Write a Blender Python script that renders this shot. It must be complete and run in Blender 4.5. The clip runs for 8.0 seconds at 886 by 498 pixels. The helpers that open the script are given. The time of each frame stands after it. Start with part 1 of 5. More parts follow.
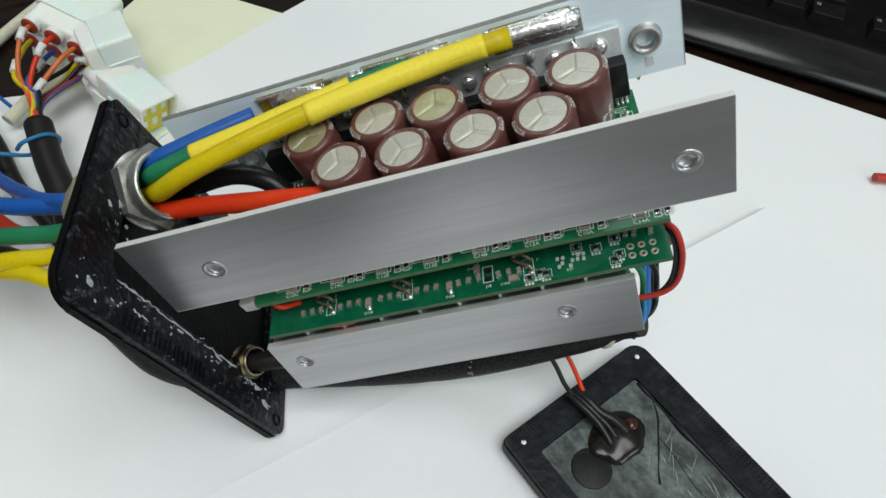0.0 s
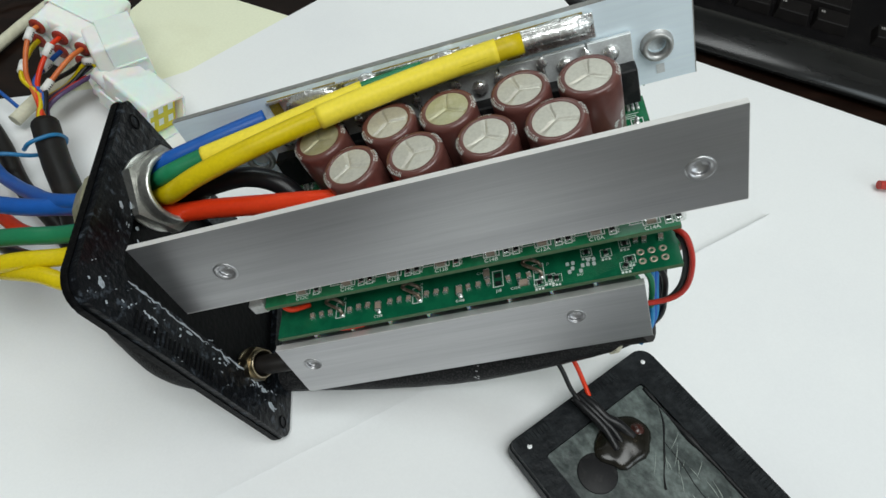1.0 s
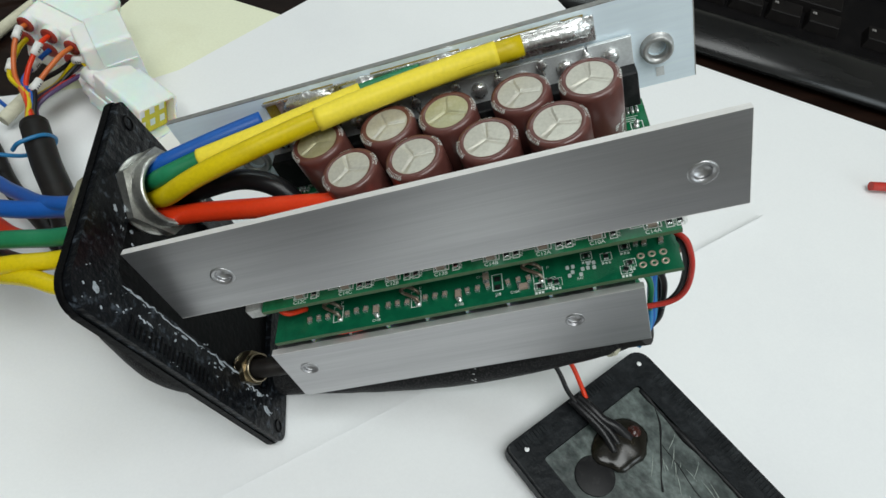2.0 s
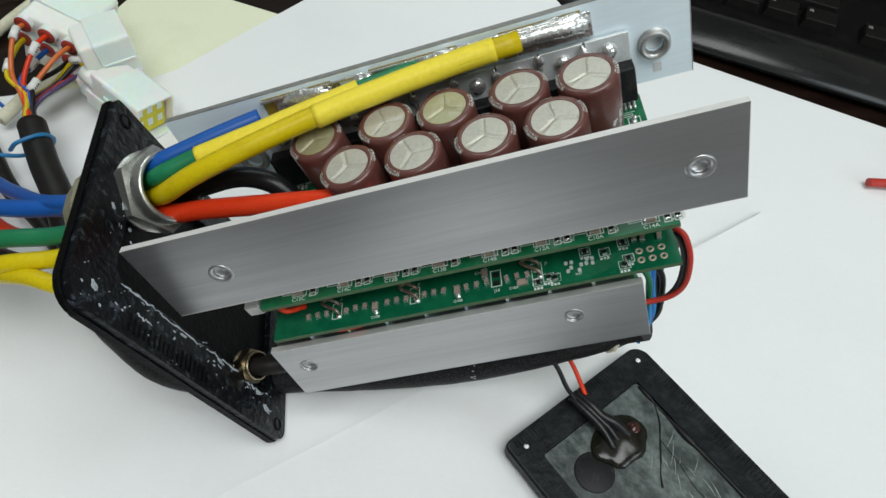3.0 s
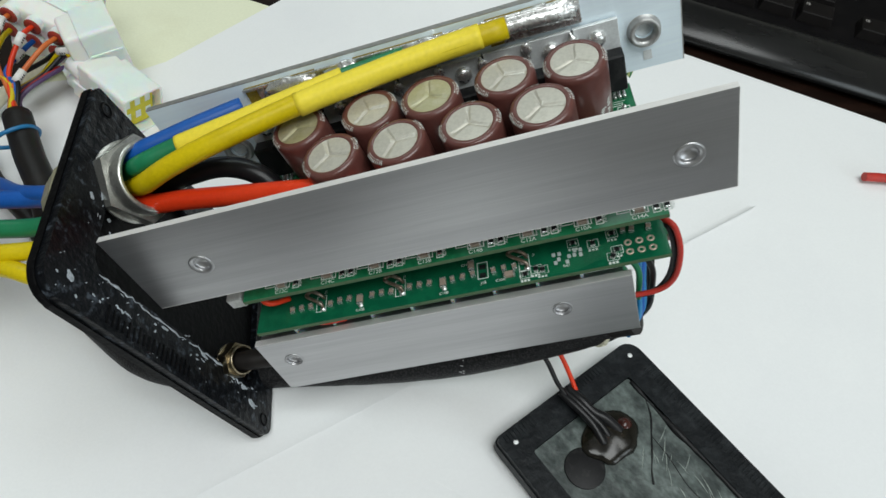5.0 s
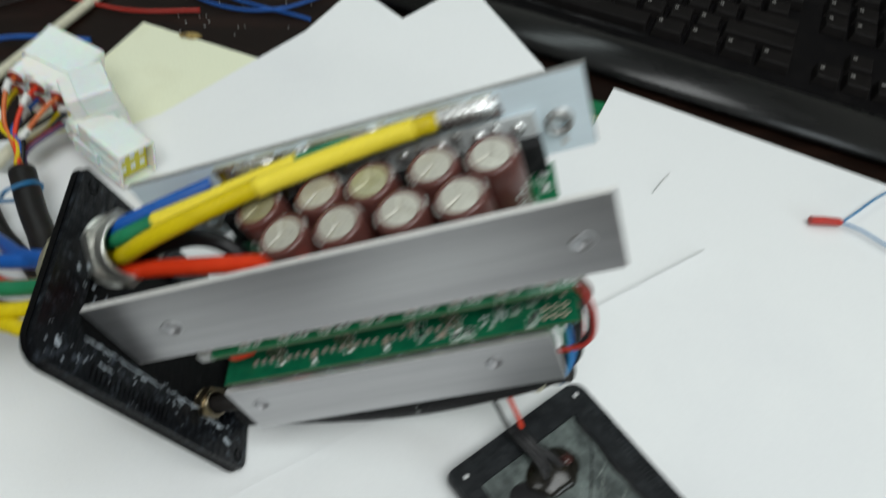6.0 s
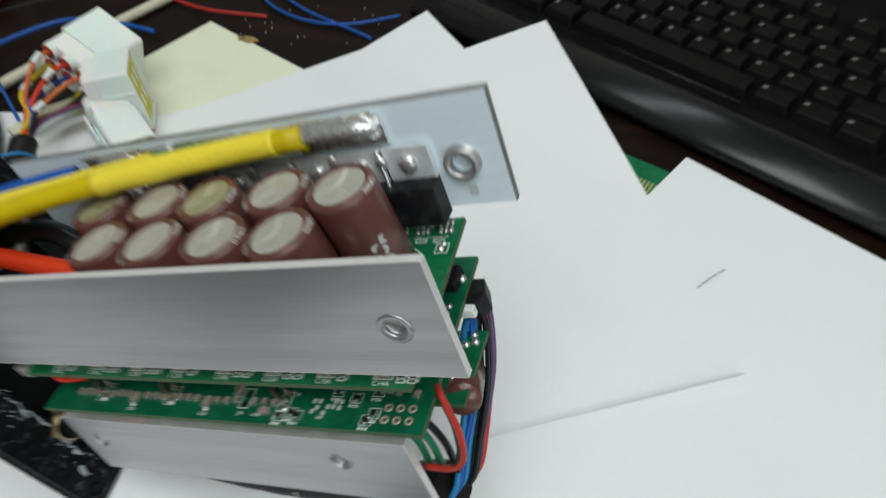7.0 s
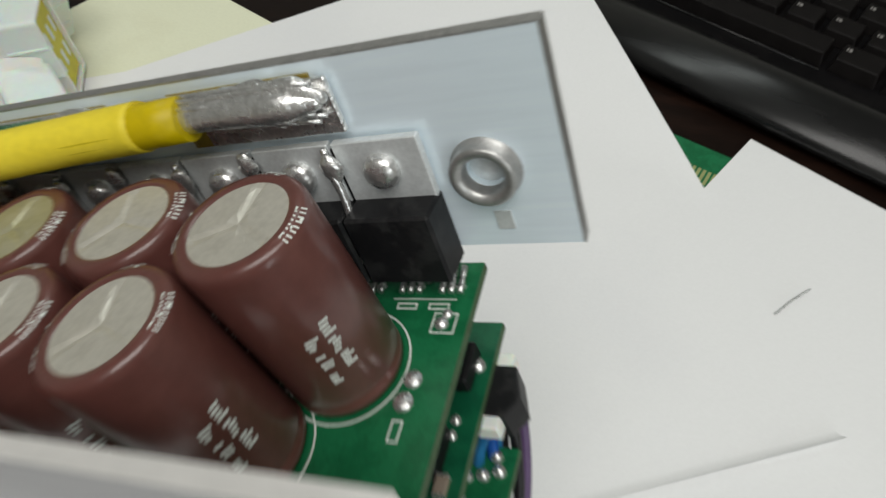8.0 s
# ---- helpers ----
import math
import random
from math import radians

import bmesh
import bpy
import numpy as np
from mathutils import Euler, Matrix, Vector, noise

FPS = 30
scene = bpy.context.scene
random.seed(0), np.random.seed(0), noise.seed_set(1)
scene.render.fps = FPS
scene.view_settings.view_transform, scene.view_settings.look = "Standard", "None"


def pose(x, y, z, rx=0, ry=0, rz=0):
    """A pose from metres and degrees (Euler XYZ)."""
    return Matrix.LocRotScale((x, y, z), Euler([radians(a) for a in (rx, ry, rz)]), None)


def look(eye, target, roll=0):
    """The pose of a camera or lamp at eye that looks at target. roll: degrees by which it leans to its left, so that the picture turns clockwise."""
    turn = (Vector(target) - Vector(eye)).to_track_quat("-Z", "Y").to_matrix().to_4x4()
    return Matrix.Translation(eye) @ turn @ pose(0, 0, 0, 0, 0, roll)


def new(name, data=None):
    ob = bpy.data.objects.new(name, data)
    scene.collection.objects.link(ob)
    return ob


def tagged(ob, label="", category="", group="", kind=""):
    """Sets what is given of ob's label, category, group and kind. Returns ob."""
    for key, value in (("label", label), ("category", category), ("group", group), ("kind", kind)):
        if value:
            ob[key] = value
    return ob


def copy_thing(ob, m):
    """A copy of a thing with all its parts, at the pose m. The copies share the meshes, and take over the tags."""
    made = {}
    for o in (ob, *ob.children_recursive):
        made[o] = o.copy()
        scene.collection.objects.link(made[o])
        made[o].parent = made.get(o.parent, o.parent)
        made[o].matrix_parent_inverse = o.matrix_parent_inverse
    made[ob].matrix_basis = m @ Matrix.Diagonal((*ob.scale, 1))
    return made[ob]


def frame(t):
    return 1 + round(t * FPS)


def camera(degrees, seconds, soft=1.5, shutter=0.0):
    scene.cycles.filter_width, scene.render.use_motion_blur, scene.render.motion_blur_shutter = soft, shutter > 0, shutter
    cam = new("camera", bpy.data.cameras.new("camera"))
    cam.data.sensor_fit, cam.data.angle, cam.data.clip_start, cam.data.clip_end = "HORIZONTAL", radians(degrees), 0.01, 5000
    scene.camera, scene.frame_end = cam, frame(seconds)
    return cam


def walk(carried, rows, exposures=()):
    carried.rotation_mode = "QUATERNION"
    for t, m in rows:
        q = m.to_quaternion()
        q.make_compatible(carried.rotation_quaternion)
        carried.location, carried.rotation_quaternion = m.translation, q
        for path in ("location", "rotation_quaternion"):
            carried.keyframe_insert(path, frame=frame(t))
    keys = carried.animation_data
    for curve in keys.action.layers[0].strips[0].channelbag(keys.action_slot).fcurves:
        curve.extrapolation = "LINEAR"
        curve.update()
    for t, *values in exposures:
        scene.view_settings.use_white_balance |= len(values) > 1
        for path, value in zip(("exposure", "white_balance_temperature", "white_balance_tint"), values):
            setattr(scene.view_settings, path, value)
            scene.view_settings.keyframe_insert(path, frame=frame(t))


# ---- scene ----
cam = camera(67.87, 8.0, soft=1.5, shutter=0.9)
PATH = [
    (0, 0.07910, -0.10691, 0.25363, 35.148, -2.520, -1.982),
    (0.5, 0.07977, -0.10739, 0.25159, 34.990, -2.529, -1.789),
    (1, 0.07557, -0.10679, 0.25403, 35.388, -2.916, -1.670),
    (2.5, 0.07256, -0.10411, 0.25337, 35.223, -3.769, -2.516),
    (3, 0.07270, -0.10568, 0.25295, 35.344, -3.608, -2.561),
    (3.5, 0.07255, -0.10255, 0.24994, 35.229, -3.596, -2.553),
    (4, 0.07522, -0.10171, 0.24859, 35.155, -3.482, -2.450),
    (4.5, 0.07639, -0.10224, 0.24794, 35.141, -3.552, -2.466),
    (5.8, 0.08180, -0.10962, 0.26827, 35.501, -3.949, -2.657),
    (6, 0.09739, -0.10605, 0.28140, 35.817, -2.803, -2.056),
    (6.2, 0.11671, -0.10405, 0.29456, 36.353, -1.601, 1.500),
    (6.3, 0.12567, -0.10325, 0.29434, 37.095, -1.235, 4.647),
    (6.5, 0.13790, -0.09607, 0.28280, 38.697, -1.070, 9.604),
    (6.7, 0.15157, -0.08449, 0.27498, 40.539, -0.002, 11.679),
    (7, 0.16914, -0.06536, 0.24465, 39.543, -0.166, 13.875),
    (7.2, 0.16875, -0.05329, 0.22876, 39.584, -0.035, 14.693),
    (7.5, 0.16361, -0.03428, 0.21648, 38.428, -0.409, 15.566),
    (7.6, 0.16234, -0.02764, 0.21297, 37.920, -0.537, 15.457),
    (8, 0.15463, -0.00965, 0.19766, 36.851, -0.695, 14.230),
]

EXPOSURES = [(0.0, -0.04, 6500, 10), (5.8, -0.06, 6500, 10), (6.2, -0.18, 6500, 10), (7.2, -0.17, 6500, 11), (7.6, -0.22, 6600, 12), (8.0, -0.24, 6900, 14)]
walk(cam, [(t, pose(x, y, z, rx, ry, rz)) for t, x, y, z, rx, ry, rz in PATH], EXPOSURES)

# ---- light: a ceiling panel and a window in the room ----
world = bpy.data.worlds.new("world")
scene.world = world
world.use_nodes = True
world.node_tree.nodes["Background"].inputs[0].default_value = (0.55, 0.6, 0.65, 1)
world.node_tree.nodes["Background"].inputs[1].default_value = 0.02


def area(name, place, target, w, h, watts, colour):
    data = bpy.data.lights.new(name, "AREA")
    data.shape, data.size, data.size_y, data.energy, data.color = "RECTANGLE", w, h, watts, colour
    ob = new(name, data)
    ob.matrix_world = look(place, target)
    return ob


area("ceiling_lamp_light", (0.3, -0.55, 1.74), (0.28, -0.52, 0), 1.5, 1.0, 28, (0.955, 1.0, 0.995))
area("window_light", (1.7, -1.75, 0.75), (0, 0.1, 0.05), 1.3, 1.1, 17, (0.84, 0.95, 1.0))
# added lamp, never in view: highlights for the keyboard bar and plate edges
area("highlight_lamp_light", (-0.5, 1.3, 1.74), (-0.3, 0.7, 0), 1.5, 0.3, 11.5, (0.87, 1.0, 1.0))


# ---- materials ----
def mat(name, colour, rough=0.5, metal=0.0, spots=None, amount=0.0, scale=40.0, fine=400.0, grain=0.1, bump=0.0, bump_scale=None,
        stretch=(1, 1, 1), rough_var=0.1, coat=0.0, alpha=1.0, transmission=0.0, emit=0.0, emit_colour=None, sub=0.0, cut=(0.5, 0.62), spec=0.5):
    """Principled surface with large stains (spots) and fine grain, in object space."""
    m = bpy.data.materials.new(name)
    m.use_nodes = True
    nt = m.node_tree
    b = nt.nodes["Principled BSDF"]
    tc = nt.nodes.new("ShaderNodeTexCoord")
    mp = nt.nodes.new("ShaderNodeMapping")
    mp.inputs["Scale"].default_value = stretch
    nt.links.new(tc.outputs["Object"], mp.inputs["Vector"])
    n1 = nt.nodes.new("ShaderNodeTexNoise")
    n1.inputs["Scale"].default_value, n1.inputs["Detail"].default_value, n1.inputs["Roughness"].default_value = scale, 6, 0.6
    n2 = nt.nodes.new("ShaderNodeTexNoise")
    n2.inputs["Scale"].default_value, n2.inputs["Detail"].default_value = fine, 3
    for n in (n1, n2):
        nt.links.new(mp.outputs[0], n.inputs["Vector"])
    ramp = nt.nodes.new("ShaderNodeMapRange")
    ramp.inputs["From Min"].default_value, ramp.inputs["From Max"].default_value = cut
    ramp.inputs["To Max"].default_value = amount
    nt.links.new(n1.outputs["Fac"], ramp.inputs["Value"])
    mix = nt.nodes.new("ShaderNodeMix")
    mix.data_type = "RGBA"
    mix.inputs["A"].default_value = (*colour, 1)
    mix.inputs["B"].default_value = (*(spots or colour), 1)
    nt.links.new(ramp.outputs[0], mix.inputs["Factor"])
    g = nt.nodes.new("ShaderNodeMapRange")
    g.inputs["From Min"].default_value, g.inputs["From Max"].default_value = 0.25, 0.75
    g.inputs["To Min"].default_value, g.inputs["To Max"].default_value = 1 - grain, 1 + grain
    nt.links.new(n2.outputs["Fac"], g.inputs["Value"])
    mul = nt.nodes.new("ShaderNodeVectorMath")
    mul.operation = "SCALE"
    nt.links.new(mix.outputs["Result"], mul.inputs[0])
    nt.links.new(g.outputs[0], mul.inputs["Scale"])
    nt.links.new(mul.outputs[0], b.inputs["Base Color"])
    rv = nt.nodes.new("ShaderNodeMapRange")
    rv.inputs["To Min"].default_value, rv.inputs["To Max"].default_value = max(0.02, rough - rough_var), min(1, rough + rough_var)
    nt.links.new(n1.outputs["Fac"], rv.inputs["Value"])
    nt.links.new(rv.outputs[0], b.inputs["Roughness"])
    b.inputs["Metallic"].default_value = metal
    b.inputs["Specular IOR Level"].default_value = spec
    b.inputs["Coat Weight"].default_value = coat
    b.inputs["Coat Roughness"].default_value = 0.12
    b.inputs["Transmission Weight"].default_value = transmission
    b.inputs["Alpha"].default_value = alpha
    b.inputs["Subsurface Weight"].default_value = sub
    b.inputs["Subsurface Scale"].default_value = 0.004
    if emit:
        b.inputs["Emission Color"].default_value = (*emit_colour, 1)
        b.inputs["Emission Strength"].default_value = emit
    if bump:
        bp = nt.nodes.new("ShaderNodeBump")
        bp.inputs["Strength"].default_value, bp.inputs["Distance"].default_value = bump, 0.0006
        src = n1 if bump_scale is None else nt.nodes.new("ShaderNodeTexNoise")
        if bump_scale:
            src.inputs["Scale"].default_value, src.inputs["Detail"].default_value = bump_scale, 4
            nt.links.new(mp.outputs[0], src.inputs["Vector"])
        nt.links.new(src.outputs["Fac"], bp.inputs["Height"])
        nt.links.new(bp.outputs[0], b.inputs["Normal"])
    return m


PAPER = mat("white_paper", (0.8, 0.81, 0.81), 0.75, spots=(0.76, 0.77, 0.78), amount=0.6, scale=6, fine=900, grain=0.015, bump=0.08, bump_scale=14)
CARD = mat("yellowed_paper", (0.78, 0.8, 0.6), 0.7, spots=(0.7, 0.7, 0.5), amount=0.5, scale=12, fine=700, grain=0.03, bump=0.1)
SCORCH = mat("brown_scorch", (0.35, 0.25, 0.08), 0.8, spots=(0.12, 0.08, 0.03), amount=0.9, scale=150)
WOOD = mat("dark_wood", (0.0075, 0.0034, 0.0022), 0.42, spec=0.12, spots=(0.018, 0.008, 0.005), amount=0.7, scale=9, fine=160, grain=0.3, stretch=(1, 6, 1), bump=0.15)
WALL = mat("wall_paint", (0.55, 0.54, 0.5), 0.8, spots=(0.45, 0.44, 0.4), amount=0.4, scale=2, fine=80, grain=0.04)
CEIL = mat("ceiling_paint", (0.7, 0.7, 0.68), 0.85, spots=(0.62, 0.62, 0.6), amount=0.4, scale=2, fine=60, grain=0.03)
FLOORM = mat("floor_tiles", (0.2, 0.19, 0.18), 0.5, spots=(0.14, 0.12, 0.1), amount=0.6, scale=3, fine=90, grain=0.1)
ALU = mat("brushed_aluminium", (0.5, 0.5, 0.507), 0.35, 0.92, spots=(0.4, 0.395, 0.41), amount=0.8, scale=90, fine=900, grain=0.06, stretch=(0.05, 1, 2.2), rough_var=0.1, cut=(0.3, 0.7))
# pale blue base colour stands in for light reflected by the back bar
ALUB = mat("blue_sheen_aluminium", (0.82, 0.935, 1.0), 0.32, 0.2, spots=(0.77, 0.89, 0.98), amount=0.5, scale=50, fine=700, grain=0.03, stretch=(0.1, 1, 1.4), rough_var=0.06)
EDGE = mat("sawn_aluminium", (0.84, 0.82, 0.8), 0.45, 0.4, spots=(0.72, 0.7, 0.68), amount=0.5, scale=120, fine=1500, grain=0.06, stretch=(0.2, 1, 1))
GOLD = mat("gold_contacts", (0.36, 0.38, 0.16), 0.4, 0.2, spots=(0.28, 0.3, 0.12), amount=0.5, scale=200)
TABM = mat("matte_tin", (0.7, 0.73, 0.73), 0.42, 0.35, spots=(0.58, 0.6, 0.6), amount=0.6, scale=250, fine=1500, grain=0.08)
STEEL = mat("zinc_steel", (0.66, 0.66, 0.62), 0.36, 0.9, spots=(0.45, 0.45, 0.42), amount=0.7, scale=250, fine=1500, grain=0.12)
NUTM = mat("dull_steel", (0.46, 0.46, 0.45), 0.42, 0.75, spots=(0.34, 0.34, 0.33), amount=0.6, scale=250, fine=1500, grain=0.12)
PADM = mat("tinned_copper_pad", (0.55, 0.45, 0.36), 0.45, 0.5, spots=(0.45, 0.36, 0.28), amount=0.6, scale=300)
BRASS = mat("dull_brass", (0.4, 0.34, 0.24), 0.3, 1.0, spots=(0.3, 0.24, 0.14), amount=0.7, scale=250, fine=1500, grain=0.1)
SOLDER = mat("tin_solder", (0.74, 0.74, 0.73), 0.28, 0.85, spots=(0.5, 0.5, 0.48), amount=0.6, scale=350, fine=1600, grain=0.15, bump=0.5, bump_scale=600)
BLACKP = mat("black_plastic", (0.003, 0.003, 0.0035), 0.45, spec=0.07, spots=(0.012, 0.012, 0.013), amount=0.5, scale=300, fine=1500, grain=0.25, bump=0.35, bump_scale=450, cut=(0.55, 0.7))
RIMP = mat("smeared_black_plastic", (0.003, 0.0036, 0.005), 0.34, spec=0.16, spots=(0.15, 0.18, 0.22), amount=0.55, scale=360, fine=1500, grain=0.4, bump=0.9, bump_scale=330, cut=(0.56, 0.76))
LIDP = mat("worn_black_plastic", (0.009, 0.0105, 0.012), 0.42, spec=0.14, spots=(0.03, 0.034, 0.037), amount=0.6, scale=140, fine=1500, grain=0.35, bump=0.6, bump_scale=380, cut=(0.45, 0.7))
EPOXY = mat("black_epoxy", (0.008, 0.008, 0.009), 0.5, spec=0.25, spots=(0.03, 0.03, 0.03), amount=0.5, scale=300, fine=1500, grain=0.2)
RESIDUE = mat("white_thermal_paste", (0.4, 0.44, 0.48), 0.6, spots=(0.25, 0.28, 0.3), amount=0.8, scale=900, fine=2500, grain=0.2, bump=0.6)
PCB = mat("green_solder_mask", (0.004, 0.12, 0.045), 0.32, spec=0.3, spots=(0.008, 0.165, 0.065), amount=0.7, scale=160, fine=1500, grain=0.12, coat=0.15, cut=(0.45, 0.55))
PCBD = mat("dark_green_mask", (0.003, 0.09, 0.042), 0.32, spec=0.3, spots=(0.005, 0.125, 0.056), amount=0.7, scale=160, fine=1500, grain=0.12, coat=0.15, cut=(0.45, 0.55))
SILK = mat("silkscreen_ink", (0.7, 0.74, 0.7), 0.6, spots=(0.5, 0.55, 0.5), amount=0.5, scale=900)
CHIPT = mat("chip_terracotta", (0.33, 0.26, 0.21), 0.45, spots=(0.24, 0.17, 0.12), amount=0.6, scale=800)
CAPB = mat("brown_sleeve", (0.12, 0.042, 0.035), 0.32, spots=(0.15, 0.056, 0.046), amount=0.6, scale=90, fine=900, grain=0.08, coat=0.3, bump=0.06, bump_scale=200)
CAPT = mat("capacitor_aluminium", (0.54, 0.52, 0.455), 0.36, 0.35, spots=(0.46, 0.44, 0.38), amount=0.6, scale=220, fine=1200, grain=0.09)
CAPY = mat("capacitor_aluminium_varnished", (0.44, 0.42, 0.26), 0.4, 0.5, spots=(0.52, 0.5, 0.36), amount=0.7, scale=200, fine=1200, grain=0.07)
YEL = mat("yellow_insulation", (0.6, 0.46, 0.002), 0.4, spec=0.35, spots=(0.5, 0.37, 0.001), amount=0.6, scale=60, fine=900, grain=0.08, bump=0.1, bump_scale=150)
YELL = mat("yellow_heat_shrink", (0.84, 0.68, 0.05), 0.46, spec=0.35, spots=(0.76, 0.6, 0.03), amount=0.5, scale=60, fine=900, grain=0.06, bump=0.15, bump_scale=120)
BLUE = mat("blue_insulation", (0.007, 0.085, 0.36), 0.4, spec=0.35, spots=(0.012, 0.11, 0.42), amount=0.5, scale=60, fine=900, grain=0.06)
TEAL = mat("light_blue_insulation", (0.012, 0.18, 0.4), 0.4, spots=(0.012, 0.14, 0.33), amount=0.5, scale=60)
GREEN = mat("green_insulation", (0.008, 0.17, 0.07), 0.4, spots=(0.01, 0.22, 0.1), amount=0.5, scale=60, fine=900, grain=0.06)
RED = mat("red_insulation", (0.68, 0.04, 0.008), 0.38, spec=0.35, spots=(0.74, 0.055, 0.012), amount=0.5, scale=60, fine=900, grain=0.06)
SEAL = mat("brown_red_rubber", (0.34, 0.035, 0.02), 0.5, spots=(0.26, 0.03, 0.02), amount=0.5, scale=80)
DRED = mat("dark_red_insulation", (0.45, 0.028, 0.018), 0.4, spec=0.35, spots=(0.42, 0.04, 0.03), amount=0.5, scale=60)
ORANGE = mat("orange_insulation", (0.6, 0.14, 0.03), 0.4, spots=(0.65, 0.18, 0.04), amount=0.5, scale=60)
PURPLE = mat("purple_insulation", (0.09, 0.05, 0.13), 0.4, spots=(0.12, 0.07, 0.16), amount=0.5, scale=60)
BLACKW = mat("black_insulation", (0.009, 0.009, 0.01), 0.34, spec=0.3, spots=(0.016, 0.016, 0.018), amount=0.5, scale=60)
SHEATH = mat("black_sheath", (0.009, 0.0075, 0.007), 0.46, spec=0.25, spots=(0.02, 0.017, 0.015), amount=0.5, scale=60, bump=0.06, bump_scale=150)
NYLON = mat("milky_nylon", (0.95, 0.93, 0.88), 0.35, transmission=0.1, spots=(0.93, 0.85, 0.77), amount=0.4, scale=25, fine=300, grain=0.012, sub=0.4)
NYLONC = mat("clear_nylon", (0.97, 0.955, 0.9), 0.34, transmission=0.12, spots=(0.95, 0.92, 0.84), amount=0.4, scale=25, fine=300, grain=0.012, sub=0.6)
YINSERT = mat("yellow_retainer", (0.68, 0.6, 0.02), 0.4, spots=(0.6, 0.5, 0.02), amount=0.4, scale=80)
CREAM = mat("cream_tube", (0.62, 0.6, 0.46), 0.5, spots=(0.55, 0.52, 0.38), amount=0.5, scale=60)
WTUBE = mat("white_marker_tube", (0.75, 0.75, 0.72), 0.5, spots=(0.68, 0.68, 0.65), amount=0.4, scale=90)
KHAKI = mat("khaki_gland", (0.3, 0.29, 0.2), 0.4, 0.2, spots=(0.2, 0.19, 0.12), amount=0.6, scale=120)
KAPTON = mat("amber_film", (0.3, 0.22, 0.03), 0.25, spots=(0.2, 0.14, 0.02), amount=0.6, scale=200, coat=0.5)
POTTING = mat("grey_potting", (0.028, 0.038, 0.036), 0.42, spots=(0.13, 0.16, 0.15), amount=0.9, scale=110, fine=700, grain=0.4, stretch=(1, 0.75, 1), bump=0.7, bump_scale=240, cut=(0.42, 0.66))
GLUE = mat("dark_glue", (0.008, 0.007, 0.005), 0.2, spec=0.4, spots=(0.026, 0.02, 0.012), amount=0.6, scale=150, coat=0.15)
BRAID = mat("braided_sleeve", (0.006, 0.006, 0.007), 0.5, spec=0.22, spots=(0.045, 0.045, 0.046), amount=0.6, scale=1500, fine=2500, grain=0.4, bump=0.6, bump_scale=1200, cut=(0.48, 0.62))
SCRATCH = mat("scratched_potting", (0.3, 0.34, 0.31), 0.5, spots=(0.16, 0.19, 0.17), amount=0.8, scale=300)
LINK = mat("dark_tinned_wire", (0.2, 0.15, 0.11), 0.35, 0.7, spots=(0.5, 0.46, 0.4), amount=0.6, scale=350)
LEDR = mat("unlit_red_led", (0.05, 0.014, 0.011), 0.16, spots=(0.025, 0.012, 0.01), amount=0.6, scale=300)
BOARDEDGE = mat("board_edge", (0.06, 0.11, 0.05), 0.7, spots=(0.045, 0.09, 0.035), amount=0.5, scale=600)
KEYB = mat("keyboard_plastic", (0.004, 0.0036, 0.004), 0.6, spots=(0.009, 0.008, 0.008), amount=0.5, scale=80, fine=1600, grain=0.2, spec=0.07)
KEYG = mat("glossy_bar", (0.006, 0.006, 0.0062), 0.27, spec=0.4, spots=(0.02, 0.02, 0.02), amount=0.4, scale=60, rough_var=0.06, stretch=(0.2, 1, 1))
KEYC = mat("key_cap_plastic", (0.0055, 0.0046, 0.0045), 0.52, spots=(0.009, 0.0076, 0.0074), amount=0.5, scale=120, fine=1800, grain=0.2, spec=0.11)
LEGEND = mat("key_legend", (0.22, 0.21, 0.2), 0.5)
FRAY = mat("grey_braid", (0.55, 0.56, 0.56), 0.5, spots=(0.1, 0.1, 0.1), amount=0.8, scale=1500)
ORANGEP = mat("orange_plastic", (0.5, 0.06, 0.025), 0.4, spots=(0.4, 0.045, 0.02), amount=0.5, scale=30)
CERAMIC = mat("grey_green_ceramic", (0.3, 0.33, 0.27), 0.3, spots=(0.24, 0.27, 0.22), amount=0.5, scale=30)


# ---- mesh helpers, in millimetres ----
def catmull(pts, n=8):
    p = [Vector(a) for a in pts]
    p = [2 * p[0] - p[1]] + p + [2 * p[-1] - p[-2]]
    out = []
    for i in range(1, len(p) - 2):
        for k in range(n):
            t = k / n
            out.append(0.5 * ((2 * p[i]) + (p[i + 1] - p[i - 1]) * t + (2 * p[i - 1] - 5 * p[i] + 4 * p[i + 1] - p[i + 2]) * t * t
                              + (3 * p[i] - p[i - 1] - 3 * p[i + 1] + p[i + 2]) * t ** 3))
    return out + [p[-2]]


